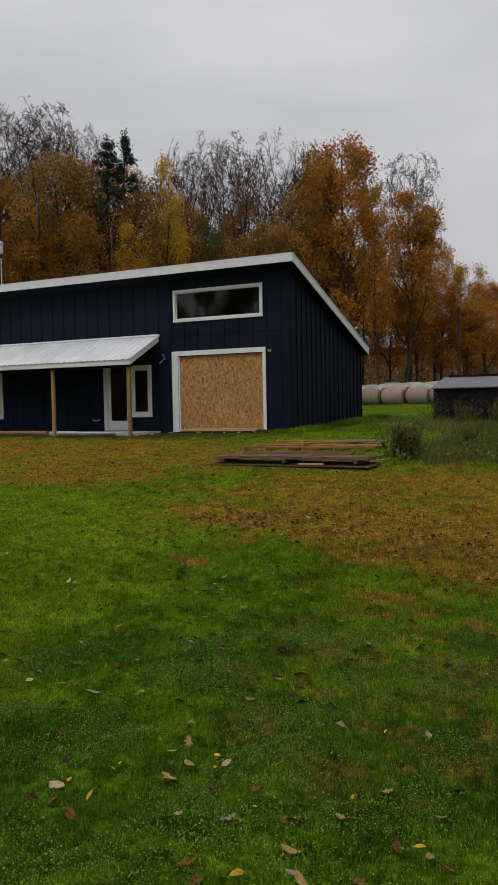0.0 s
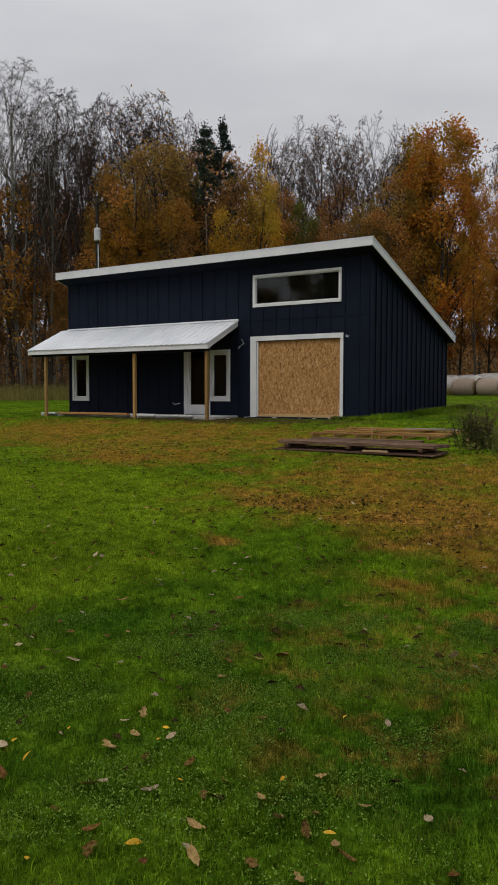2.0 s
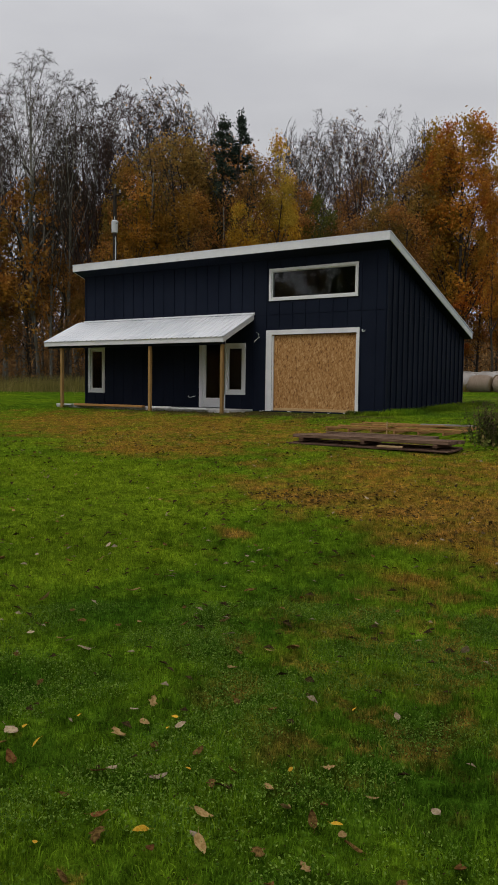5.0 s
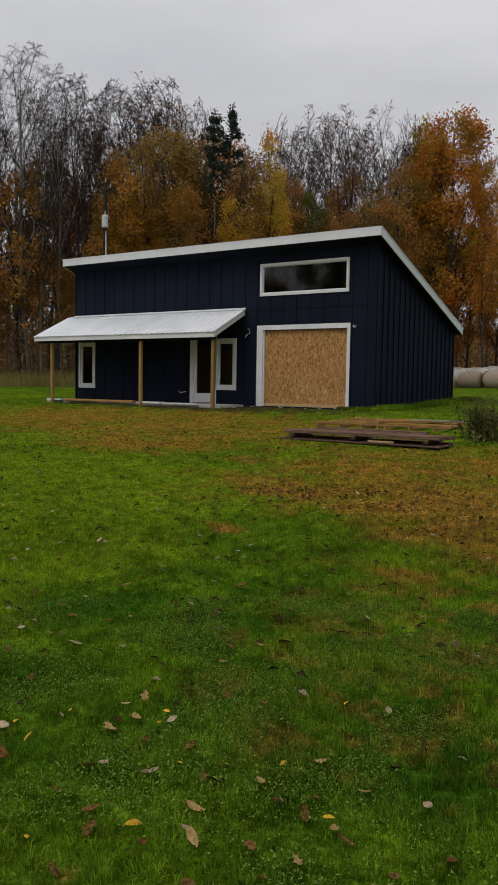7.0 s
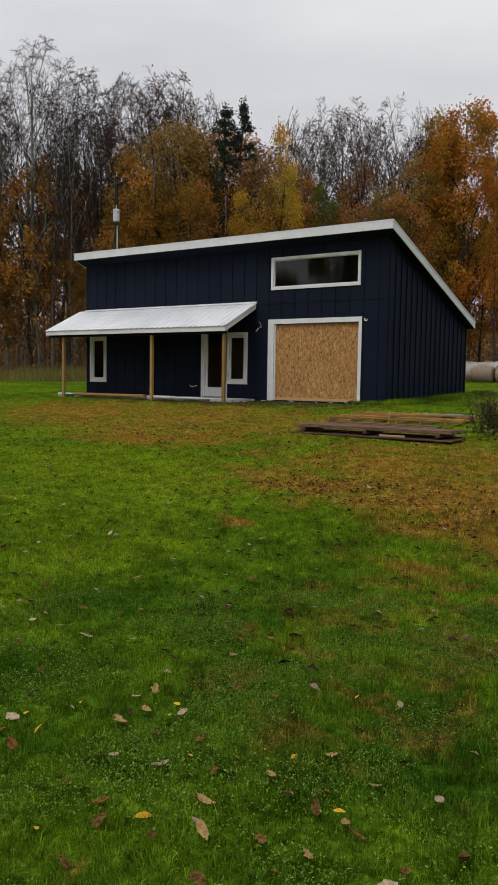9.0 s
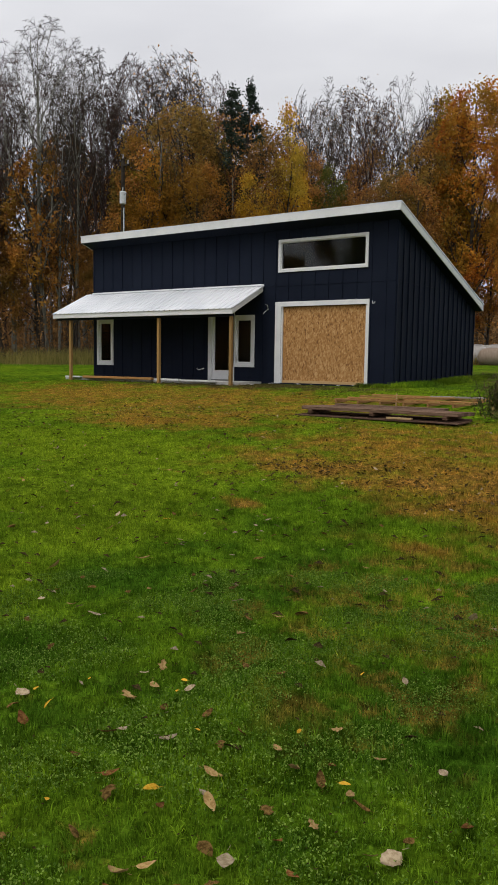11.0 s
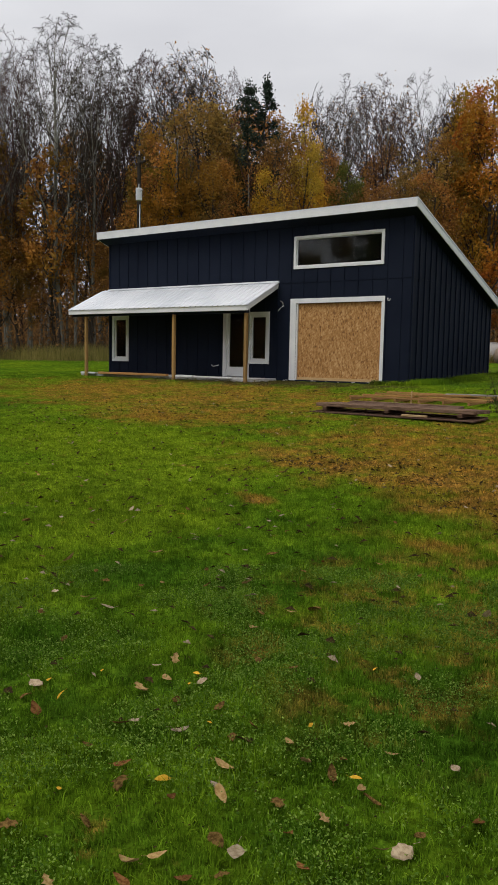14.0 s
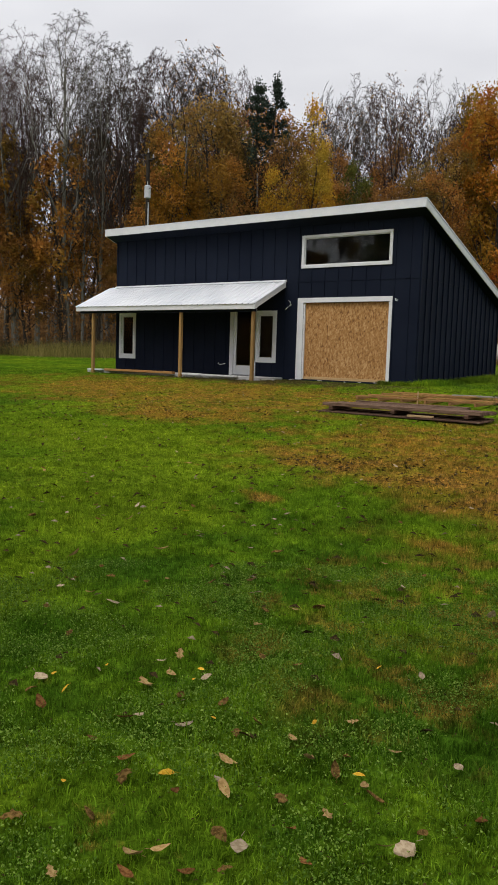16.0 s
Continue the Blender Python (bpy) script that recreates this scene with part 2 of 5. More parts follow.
def lawn_blades():
    n = Nodes("grass_blades")
    col, fine, mid = lawn_color(n, True)
    col = n.mix(1.0, col, n.steps(n.island(), (0, (0.45, 0.5, 0.42)), (0.55, (0.98, 1.0, 0.95)), (0.94, (1.4, 1.35, 1.3)), (1.0, (1.9, 1.6, 1.7))), "MULTIPLY")
    return n.surface(col, 0.8, 0, 0.0, None, 0.3)


def foliage(name, a, b, c, through=0.35, other=None, third=None):
    """Leaf colours by chance from leaf to leaf, with whole boughs of another colour."""
    n = Nodes(name)
    col = n.steps(n.island(), (0.0, a), (0.5, b), (1.0, c))
    if other:
        col = n.mix(n.math("MULTIPLY", n.range(n.noise(n.pos, 0.30, 3.0), 0.48, 0.60), 0.8), col, other)
        col = n.mix(n.math("MULTIPLY", n.range(n.noise(n.mapped(n.pos, loc=(40, 9, 3)), 0.24, 3.0), 0.54, 0.64), 0.75), col, third)
    big = n.noise(n.pos, 0.35, 3.0)
    col = n.mix(1.0, col, n.steps(big, (0.3, (0.78, 0.8, 0.82)), (0.7, (1.45, 1.4, 1.35))), "MULTIPLY")
    col = n.mix(1.0, col, n.steps(n.chance(), (0, (0.8, 0.85, 0.9)), (1, (1.15, 1.1, 1.0))), "MULTIPLY")
    return n.surface(col, 0.8, 0, 0.0, None, through)


def bark(name, a, b):
    n = Nodes(name)
    rid = n.noise(n.mapped(n.obj, scale=(9, 9, 1.4)), 1.6, 6.0, 0.7)
    big = n.noise(n.obj, 0.6, 3.0)
    col = n.mix(n.range(rid, 0.35, 0.65), a, b)
    col = n.mix(0.5, col, n.steps(big, (0.35, (0.5, 0.5, 0.46)), (0.65, (1, 1, 1))), "MULTIPLY")
    return n.surface(col, 0.9, 0, 0.0, n.bump(rid, 0.6, 0.03))


def leaf_skin(name, a, b):
    n = Nodes(name)
    blotch = n.noise(n.obj, 55.0, 4.0, 0.6)
    col = n.mix(n.range(blotch, 0.35, 0.65), a, b)
    col = n.mix(1.0, col, n.steps(n.chance(), (0, (0.7, 0.7, 0.7)), (1, (1.15, 1.12, 1.1))), "MULTIPLY")
    return n.surface(col, 0.9, 0, 0.0, n.bump(blotch, 0.3, 0.003), 0.15)


def bale_skin():
    n = Nodes("wrapped_hay")
    wrap = n.noise(n.mapped(n.obj, scale=(26, 2, 2)), 2.0, 5.0, 0.6)
    big = n.noise(n.obj, 1.2, 4.0)
    col = n.mix(n.range(wrap, 0.35, 0.65), (0.185, 0.135, 0.10), (0.27, 0.21, 0.16))
    col = n.mix(n.range(big, 0.4, 0.7), col, (0.25, 0.20, 0.15))
    col = n.mix(1.0, col, n.steps(n.chance(), (0, (0.8, 0.78, 0.75)), (1, (1.15, 1.15, 1.17))), "MULTIPLY")
    return n.surface(col, 0.75, 0, 0.25, n.bump(wrap, 0.5, 0.02))


def glass_pane():
    n = Nodes("window_glass")
    p = n.t.nodes.new("ShaderNodeBsdfPrincipled")
    p.inputs["Base Color"].default_value = (0.86, 0.93, 0.9, 1)
    p.inputs["Roughness"].default_value = 0.02
    p.inputs["Transmission Weight"].default_value = 1.0
    p.inputs["IOR"].default_value = 1.42
    wave = n.noise(n.obj, 1.4, 2.0)
    n.put(p.inputs["Normal"], n.bump(wave, 0.015, 0.02))
    n.t.links.new(p.outputs[0], n.out.inputs["Surface"])
    return n.mat


M_NAVY = navy_paint()
M_WHITE = plain("white_trim_paint", (0.74, 0.75, 0.76), (0.82, 0.82, 0.82), 1.5, 0.5, 0.4, 0.15)
M_METAL = plain("pale_steel_roofing", (0.72, 0.74, 0.77), (0.80, 0.81, 0.83), 0.8, 0.36, 0.5, 0.1, 0.05)
M_DARKROOF = plain("dark_roof_sheet", (0.06, 0.06, 0.065), (0.09, 0.09, 0.095), 1.0, 0.5)
M_OSB = osb()
M_POST = lumber("treated_pine", (0.33, 0.20, 0.075), (0.45, 0.29, 0.12), 2)
M_PINE = lumber("fresh_pine", (0.50, 0.33, 0.16), (0.62, 0.44, 0.24), 0)
M_PLANK = lumber("orange_plank", (0.36, 0.19, 0.075), (0.46, 0.27, 0.11), 0)
M_OLD = lumber("weathered_board", (0.055, 0.032, 0.023), (0.19, 0.12, 0.085), 0)
M_OLDTOP = lumber("sun_bleached_board", (0.075, 0.043, 0.030), (0.26, 0.175, 0.125), 0)
M_OLDPALE = lumber("silvered_board", (0.26, 0.23, 0.20), (0.40, 0.36, 0.32), 0)
M_RUST = lumber("reddish_batten", (0.30, 0.155, 0.055), (0.52, 0.30, 0.125), 0)
M_RUSTY = lumber("reddish_crosspiece", (0.28, 0.15, 0.06), (0.46, 0.27, 0.12), 1)
M_CONC = plain("concrete_slab", (0.38, 0.37, 0.35), (0.52, 0.51, 0.49), 2.0, 0.9)
M_INSIDE = plain("bare_inner_wall", (0.10, 0.09, 0.075), (0.15, 0.13, 0.10), 1.0, 0.9)
M_GLASS = glass_pane()
M_STEEL = plain("grey_steel", (0.35, 0.36, 0.37), (0.5, 0.5, 0.5), 5.0, 0.4, 0.5, 0.1, 0.8)
M_WIRE = plain("white_cable", (0.7, 0.7, 0.68), (0.8, 0.8, 0.78), 9.0, 0.5)
M_BLACK = plain("black_shed_boards", (0.012, 0.011, 0.012), (0.022, 0.019, 0.02), 2.0, 0.8, 0.0)
M_SHEDROOF = plain("grey_shed_roofing", (0.13, 0.12, 0.14), (0.18, 0.165, 0.185), 1.4, 0.6, 0.3)
M_POLE = plain("creosoted_pole", (0.032, 0.026, 0.021), (0.06, 0.05, 0.04), 2.0, 0.9, 0.0)
M_CAN = plain("pale_transformer_paint", (0.52, 0.54, 0.55), (0.62, 0.63, 0.64), 3.0, 0.45, 0.4)
M_CERAMIC = plain("brown_insulator", (0.2, 0.17, 0.15), (0.45, 0.44, 0.42), 9.0, 0.3, 0.5)
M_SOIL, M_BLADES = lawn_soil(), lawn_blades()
M_GREYBARK = bark("grey_bark", (0.13, 0.12, 0.10), (0.29, 0.28, 0.235))
M_DARKBARK = bark("dark_bark", (0.04, 0.033, 0.027), (0.095, 0.08, 0.064))
M_REDTWIG = bark("reddish_twigs", (0.055, 0.035, 0.031), (0.12, 0.082, 0.072))
M_LORANGE = foliage("orange_foliage", (0.29, 0.105, 0.018), (0.44, 0.185, 0.026), (0.52, 0.27, 0.04), 0.35, (0.30, 0.19, 0.03), (0.44, 0.11, 0.024))
M_LGOLD = foliage("golden_foliage", (0.28, 0.14, 0.016), (0.42, 0.235, 0.024), (0.50, 0.32, 0.04), 0.35, (0.30, 0.24, 0.035), (0.42, 0.19, 0.026))
M_LOLIVE = foliage("olive_foliage", (0.17, 0.11, 0.032), (0.27, 0.17, 0.045), (0.36, 0.22, 0.055), 0.35, (0.20, 0.16, 0.04), (0.32, 0.16, 0.04))
M_LRUST = foliage("rust_foliage", (0.20, 0.09, 0.030), (0.32, 0.15, 0.042), (0.42, 0.215, 0.055), 0.35, (0.20, 0.13, 0.03), (0.34, 0.17, 0.025))
M_LGREEN = foliage("green_foliage", (0.05, 0.062, 0.016), (0.085, 0.10, 0.022), (0.13, 0.13, 0.03))
M_NEEDLE = foliage("pine_needles", (0.024, 0.036, 0.026), (0.042, 0.058, 0.042), (0.065, 0.082, 0.06), 0.15)
M_WOODS = foliage("far_woods_foliage", (0.11, 0.074, 0.042), (0.19, 0.115, 0.052), (0.30, 0.16, 0.055))
M_WEED = foliage("weed_leaves", (0.055, 0.085, 0.018), (0.105, 0.135, 0.03), (0.21, 0.165, 0.065))
M_DRYWEED = foliage("dry_weed_tops", (0.045, 0.034, 0.022), (0.09, 0.068, 0.04), (0.17, 0.13, 0.08))
M_WEEDLEAF = foliage("weed_stalk_leaves", (0.035, 0.05, 0.014), (0.07, 0.085, 0.022), (0.12, 0.12, 0.035))
M_MEADOW = foliage("meadow_grass", (0.13, 0.115, 0.03), (0.2, 0.175, 0.05), (0.30, 0.24, 0.09))
M_CLOVER = foliage("clover_leaves", (0.05, 0.105, 0.013), (0.115, 0.20, 0.023), (0.25, 0.35, 0.065))
M_BALE = bale_skin()
M_BALEPALE = plain("pale_wrapped_hay", (0.29, 0.265, 0.24), (0.43, 0.405, 0.38), 1.2, 0.7, 0.25, 0.4)
M_BALEEND = plain("hay_end", (0.17, 0.125, 0.075), (0.27, 0.20, 0.12), 5.0, 0.95, 0.1, 0.8)
M_LEAF = {
    "pale": leaf_skin("pale_dead_leaf", (0.26, 0.195, 0.115), (0.41, 0.33, 0.215)),
    "tan": leaf_skin("tan_dead_leaf", (0.25, 0.155, 0.055), (0.40, 0.275, 0.115)),
    "brown": leaf_skin("brown_dead_leaf", (0.062, 0.036, 0.011), (0.185, 0.115, 0.036)),
    "red": leaf_skin("dark_red_dead_leaf", (0.09, 0.036, 0.012), (0.20, 0.098, 0.034)),
    "yellow": leaf_skin("yellow_dead_leaf", (0.52, 0.27, 0.02), (0.66, 0.42, 0.05)),
}

M_CRUMB = leaf_skin("dark_leaf_crumb", (0.022, 0.017, 0.008), (0.075, 0.052, 0.02))

# ---- mesh helpers ----


def mesh_of(name, verts, faces, material, smooth=False):
    me = bpy.data.meshes.new(name)
    me.from_pydata(verts, [], faces)
    me.materials.append(material)
    if smooth:
        me.polygons.foreach_set("use_smooth", [True] * len(me.polygons))
    me.update()
    return me


def part(name, bm, material, parent=None, label=""):
    """Links a bmesh or a mesh as one object under a thing or a part."""
    if isinstance(bm, bmesh.types.BMesh):
        me = bpy.data.meshes.new(name)
        bm.to_mesh(me)
        bm.free()
        me.materials.append(material)
    else:
        me = bm
    ob = new(name, me)
    ob.parent = parent
    if label:
        tagged(ob, label)
    return ob


def thing(name, label, category, group="", at=None, kind=""):
    ob = new(name)
    ob.empty_display_size = 0.2
    if at is not None:
        ob.matrix_basis = at
    return tagged(ob, label, category, group, kind)


def add_box(bm, x0, y0, z0, x1, y1, z1, m=None):
    geom = bmesh.ops.create_cube(bm, size=1.0)["verts"]
    for v in geom:
        v.co = Vector(((x0 + x1) / 2 + v.co.x * (x1 - x0), (y0 + y1) / 2 + v.co.y * (y1 - y0), (z0 + z1) / 2 + v.co.z * (z1 - z0)))
        if m is not None:
            v.co = m @ v.co
    return geom


def box(x0, y0, z0, x1, y1, z1, bevel=0.0, m=None):
    bm = bmesh.new()
    add_box(bm, x0, y0, z0, x1, y1, z1, m)
    if bevel:
        bmesh.ops.bevel(bm, geom=bm.edges[:], offset=bevel, segments=1, affect="EDGES")
    return bm


def prism(points, axis, a, b):
    """A polygon in the plane across the axis ('x' or 'y'), drawn out from a to b."""
    bm = bmesh.new()
    put = (lambda p, s: (s, p[0], p[1])) if axis == "x" else (lambda p, s: (p[0], s, p[1]))
    lo = [bm.verts.new(put(p, a)) for p in points]
    hi = [bm.verts.new(put(p, b)) for p in points]
    bm.faces.new(lo), bm.faces.new(hi[::-1])
    for i in range(len(points)):
        j = (i + 1) % len(points)
        bm.faces.new((lo[i], hi[i], hi[j], lo[j]))
    bmesh.ops.recalc_face_normals(bm, faces=bm.faces[:])
    return bm


def cylinder(r, h, seg=16, r2=None, m=None):
    bm = bmesh.new()
    bmesh.ops.create_cone(bm, cap_ends=True, segments=seg, radius1=r, radius2=r if r2 is None else r2, depth=h, matrix=(m or Matrix()) @ Matrix.Translation((0, 0, h / 2)))
    return bm


def wire(points, r, sides=6):
    v, f = [], []
    tube(v, f, [Vector(p) for p in points], r, r, sides)
    return v, f


def tube(verts, faces, pts, r0, r1, sides):
    """Adds a tapered tube along a line of points."""
    n, first = len(pts), len(verts)
    for i, p in enumerate(pts):
        d = (pts[min(i + 1, n - 1)] - pts[max(i - 1, 0)]).normalized()
        u = d.orthogonal().normalized()
        w = d.cross(u)
        r = r0 + (r1 - r0) * i / max(n - 1, 1)
        for k in range(sides):
            a = 2 * math.pi * k / sides
            verts.append(p + (u * math.cos(a) + w * math.sin(a)) * r)
    for i in range(n - 1):
        for k in range(sides):
            a, b = first + i * sides + k, first + i * sides + (k + 1) % sides
            faces.append((a, b, b + sides, a + sides))
    faces.append(tuple(range(first + (n - 1) * sides, first + n * sides)))


# ---- ground ----
PROFILE_Y = (-40, -20, -16, -12.5, -9.5, -7, -1, 1, 6.5, 14, 30, 37, 60, 110, 400, 1500)
PROFILE_Z = (-1.1, -1.1, -1.03, -0.84, -0.65, -0.5, -0.03, 0.0, 0.2, 0.38, 0.6, 1.0, 1.3, 1.7, 30, 60)


def level(x, y):
    """Height of the lawn: it rises gently towards the barn and on to the wood."""
    x, y = np.asarray(x, float), np.asarray(y, float)
    v = np.where(y < 20, y - 0.2 * np.clip(x, 0, 20), y)
    return np.interp(v, PROFILE_Y, PROFILE_Z)


def build_ground():
    near_x, near_y = np.arange(-18, 16.01, 0.22), np.arange(-25, 10.01, 0.22)
    far = np.array([1.5, 4, 8, 14, 22, 34, 50, 75, 110, 170, 260, 400, 700, 1200, 1800])
    xs = np.concatenate([-18 - far[::-1], near_x, 16 + far])
    ys = np.concatenate([-25 - far[::-1], near_y, 10 + far])
    gx, gy = np.meshgrid(xs, ys)
    gz = level(gx, gy)
    rough = np.zeros_like(gz)
    for i in range(gz.shape[0]):
        for j in range(gz.shape[1]):
            if abs(gx[i, j]) < 30 and abs(gy[i, j]) < 40:
                rough[i, j] = 0.006 * noise.noise((gx[i, j] * 0.9, gy[i, j] * 0.9, 0)) + 0.005 * noise.noise((gx[i, j] * 4, gy[i, j] * 4, 3)) - 0.004
    inside = (gx > -12.9) & (gx < 0.3) & (gy > -1.8) & (gy < 6.6)
    gz = gz + np.where(inside, 0, rough) - np.where(inside, 0.03, 0)
    w = len(xs)
    verts = np.stack([gx.ravel(), gy.ravel(), gz.ravel()], 1).tolist()
    faces = [(i * w + j, i * w + j + 1, (i + 1) * w + j + 1, (i + 1) * w + j) for i in range(len(ys) - 1) for j in range(w - 1)]
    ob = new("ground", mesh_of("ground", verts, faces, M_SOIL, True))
    tagged(ob, "mown green lawn with brown worn patches and fallen leaves", "lawn", kind="structure")


build_ground()

# ---- barn ----
W, D, EAVE = -12.56, 6.4, 4.98          # left end, depth, height of the front wall
SLOPE = (5.24 - 2.80) / 6.93            # fall of the roof to the rear
FRONT, REAR, RIGHT, LEFT = -0.45, 6.48, 0.30, -12.74
THICK = 0.14


def roof_z(y):
    return 5.24 - SLOPE * (y - FRONT)


barn = thing("barn", "dark navy board-and-batten barn with white trim and a sloping shed roof", "barn")


def front_wall(openings):
    """Wall along x, cut into cells round the openings."""
    bm = bmesh.new()
    xs = sorted({W, 0.0, *(o[0] for o in openings), *(o[1] for o in openings)})
    for x0, x1 in zip(xs, xs[1:]):
        zs = [-0.12]
        for o in sorted(openings, key=lambda o: o[2]):
            if o[0] <= x0 and o[1] >= x1:
                zs += [o[2], o[3]]
        zs.append(EAVE)
        for z0, z1 in zip(zs[::2], zs[1::2]):
            if z1 - z0 > 0.001:
                add_box(bm, x0, 0, z0, x1, THICK, z1)
    bmesh.ops.remove_doubles(bm, verts=bm.verts[:], dist=0.0005)
    return bm


GARAGE = (-3.98, -0.92, 0.0, 2.43)
HIGHWIN = (-4.03, -1.0, 3.59, 4.44)
SMALL = [(-12.28, -11.59, 0.55, 2.09), (-5.79, -5.10, 0.57, 2.10)]
ENTRY = (-6.86, -5.9, 0.03, 2.40)
part("wall", front_wall([GARAGE, HIGHWIN, ENTRY, *SMALL]), M_NAVY, barn)
for nm, a, b in (("wall", -THICK, -0.002), ("wall", W + 0.002, W + THICK)):
    part(nm, prism([(THICK, -0.12), (D, -0.12), (D, roof_z(D) - 0.25), (THICK, roof_z(THICK) - 0.25)], "x", a, b), M_NAVY, barn)
part("wall", box(W + THICK, D - THICK, -0.12, -THICK, D - 0.002, roof_z(D) - 0.25), M_NAVY, barn)
part("inner_floor", box(W + THICK, THICK, -0.1, -THICK, D - THICK, 0.02), M_CONC, barn)
part("inner_partition", box(W + THICK, 2.6, 0.02, -THICK, 2.68, 4.1), M_INSIDE, barn)

# battens on the front, broken by the openings and by the porch roof
BATTEN, STEP = 0.022, 0.488
batten_cache = {}


def batten(x, z0, z1, side=False, y=0.0):
    key = (round(z1 - z0, 2), side)
    if key not in batten_cache:
        bm = box(-0.028, -BATTEN, 0, 0.028, 0, key[0]) if not side else box(0, -0.028, 0, 0.036, 0.028, key[0])
        me = bpy.data.meshes.new("batten")
        bm.to_mesh(me)
        bm.free()
        me.materials.append(M_NAVY)
        batten_cache[key] = me
    ob = part("batten", batten_cache[key], None, barn)
    ob.location = (x, y, z0)


holes = [(GARAGE[0] - 0.24, GARAGE[1] + 0.1, 0, 2.6), (HIGHWIN[0] - 0.1, HIGHWIN[1] + 0.09, 3.49, 4.54), (ENTRY[0] - 0.1, ENTRY[1] + 0.1, 0, 2.5), (-12.9, -4.66, 2.9, 3.14)]
holes += [(s[0] - 0.1, s[1] + 0.1, s[2] - 0.1, s[3] + 0.1) for s in SMALL]
holes.append((-4.66, 0.1, 3.065, 3.105))
x = W + 0.03
while x < 0.02:
    z, spans = 0.02, []
    for h in sorted((h for h in holes if h[0] < x < h[1]), key=lambda h: h[2]):
        if h[2] - z > 0.1:
            spans.append((z, h[2]))
        z = max(z, h[3])
    spans.append((z, EAVE))
    for a, b in spans:
        batten(x, a, b)
    x += STEP
batten(-0.028, 0.0, 3.06), batten(-0.028, 3.11, EAVE)
part("seam_trim", box(-4.66, -0.012, 3.075, -0.002, -0.0005, 3.095), M_NAVY, barn)
part("seam_trim", box(0.0005, 0.06, 3.075, 0.014, 5.2, 3.095), M_NAVY, barn)
y = 0.05
while y < D:
    batten(0.0, -0.03 + 0.03 * y, roof_z(y) - 0.27, True, y)
    y += 0.395

# roof and fascia
part("roof", prism([(FRONT, 5.20), (REAR, roof_z(REAR) - 0.04), (REAR, roof_z(REAR) - 0.16), (FRONT, 5.08)], "x", LEFT + 0.03, RIGHT - 0.03), M_DARKROOF, barn)
part("roof_sheet", prism([(FRONT - 0.03, 5.245), (REAR + 0.02, roof_z(REAR) + 0.0), (REAR + 0.02, roof_z(REAR) - 0.03), (FRONT - 0.03, 5.215)], "x", LEFT - 0.02, RIGHT + 0.02), M_METAL, barn)
part("fascia", box(LEFT, FRONT - 0.025, 4.985, RIGHT, FRONT - 0.001, 5.213, 0.003), M_WHITE, barn)
for x0, x1 in ((RIGHT - 0.024, RIGHT), (LEFT, LEFT + 0.024)):
    part("fascia", prism([(FRONT, 5.21), (REAR, roof_z(REAR) - 0.035), (REAR, roof_z(REAR) - 0.235), (FRONT, 4.99)], "x", x0, x1), M_WHITE, barn)
part("fascia", box(LEFT + 0.03, REAR - 0.02, roof_z(REAR) - 0.22, RIGHT - 0.03, REAR, roof_z(REAR) - 0.04), M_WHITE, barn)
part("soffit", prism([(FRONT, 5.0), (REAR - 0.03, roof_z(REAR) - 0.225), (REAR - 0.03, roof_z(REAR) - 0.24), (FRONT, 4.985)], "x", LEFT + 0.03, RIGHT - 0.03), M_NAVY, barn)


def framed_window(o, trim, sash):
    """White casing proud of the wall, a sash and a pane set back."""
    x0, x1, z0, z1 = o
    win = part("window", box(x0, 0.0, z0, x0 + sash, 0.06, z1, 0.004), M_WHITE, barn)
    part("sash_rail", box(x1 - sash, 0.0, z0, x1, 0.06, z1, 0.004), M_WHITE, win)
    part("sash_rail", box(x0 + sash, 0.0, z0, x1 - sash, 0.06, z0 + sash, 0.004), M_WHITE, win)
    part("sash_rail", box(x0 + sash, 0.0, z1 - sash, x1 - sash, 0.06, z1, 0.004), M_WHITE, win)
    for b in ((x0 - trim, x0 + 0.004, z0 - trim, z1 + trim), (x1 - 0.004, x1 + trim, z0 - trim, z1 + trim), (x0 + 0.004, x1 - 0.004, z1 - 0.004, z1 + trim), (x0 + 0.004, x1 - 0.004, z0 - trim, z0 + 0.004)):
        part("casing", box(b[0], -0.034, b[2], b[1], -0.002, b[3], 0.003), M_WHITE, win)
    pane = part("pane", box(x0 + sash, 0.028, z0 + sash, x1 - sash, 0.034, z1 - sash), M_GLASS, win)
    pane.visible_shadow = False
    return win


framed_window(HIGHWIN, 0.085, 0.03)
for s in SMALL:
    framed_window(s, 0.09, 0.085)

# entry door with one tall light
door = part("door", box(ENTRY[0] + 0.05, 0.03, 0.05, ENTRY[0] + 0.15, 0.075, 2.34, 0.003), M_WHITE, barn, "white door with one tall glass light")
part("stile", box(ENTRY[1] - 0.15, 0.03, 0.05, ENTRY[1] - 0.05, 0.075, 2.34, 0.003), M_WHITE, door)
part("rail", box(ENTRY[0] + 0.15, 0.03, 0.05, ENTRY[1] - 0.15, 0.075, 0.36, 0.003), M_WHITE, door)
part("rail", box(ENTRY[0] + 0.15, 0.03, 2.25, ENTRY[1] - 0.15, 0.075, 2.34, 0.003), M_WHITE, door)
pane = part("pane", box(ENTRY[0] + 0.15, 0.05, 0.36, ENTRY[1] - 0.15, 0.056, 2.25), M_GLASS, door)
pane.visible_shadow = False
part("handle", cylinder(0.028, 0.06, 14, m=pose(ENTRY[1] - 0.1, 0.03, 1.0, 90, 0, 0)), M_STEEL, door, "round steel door knob")
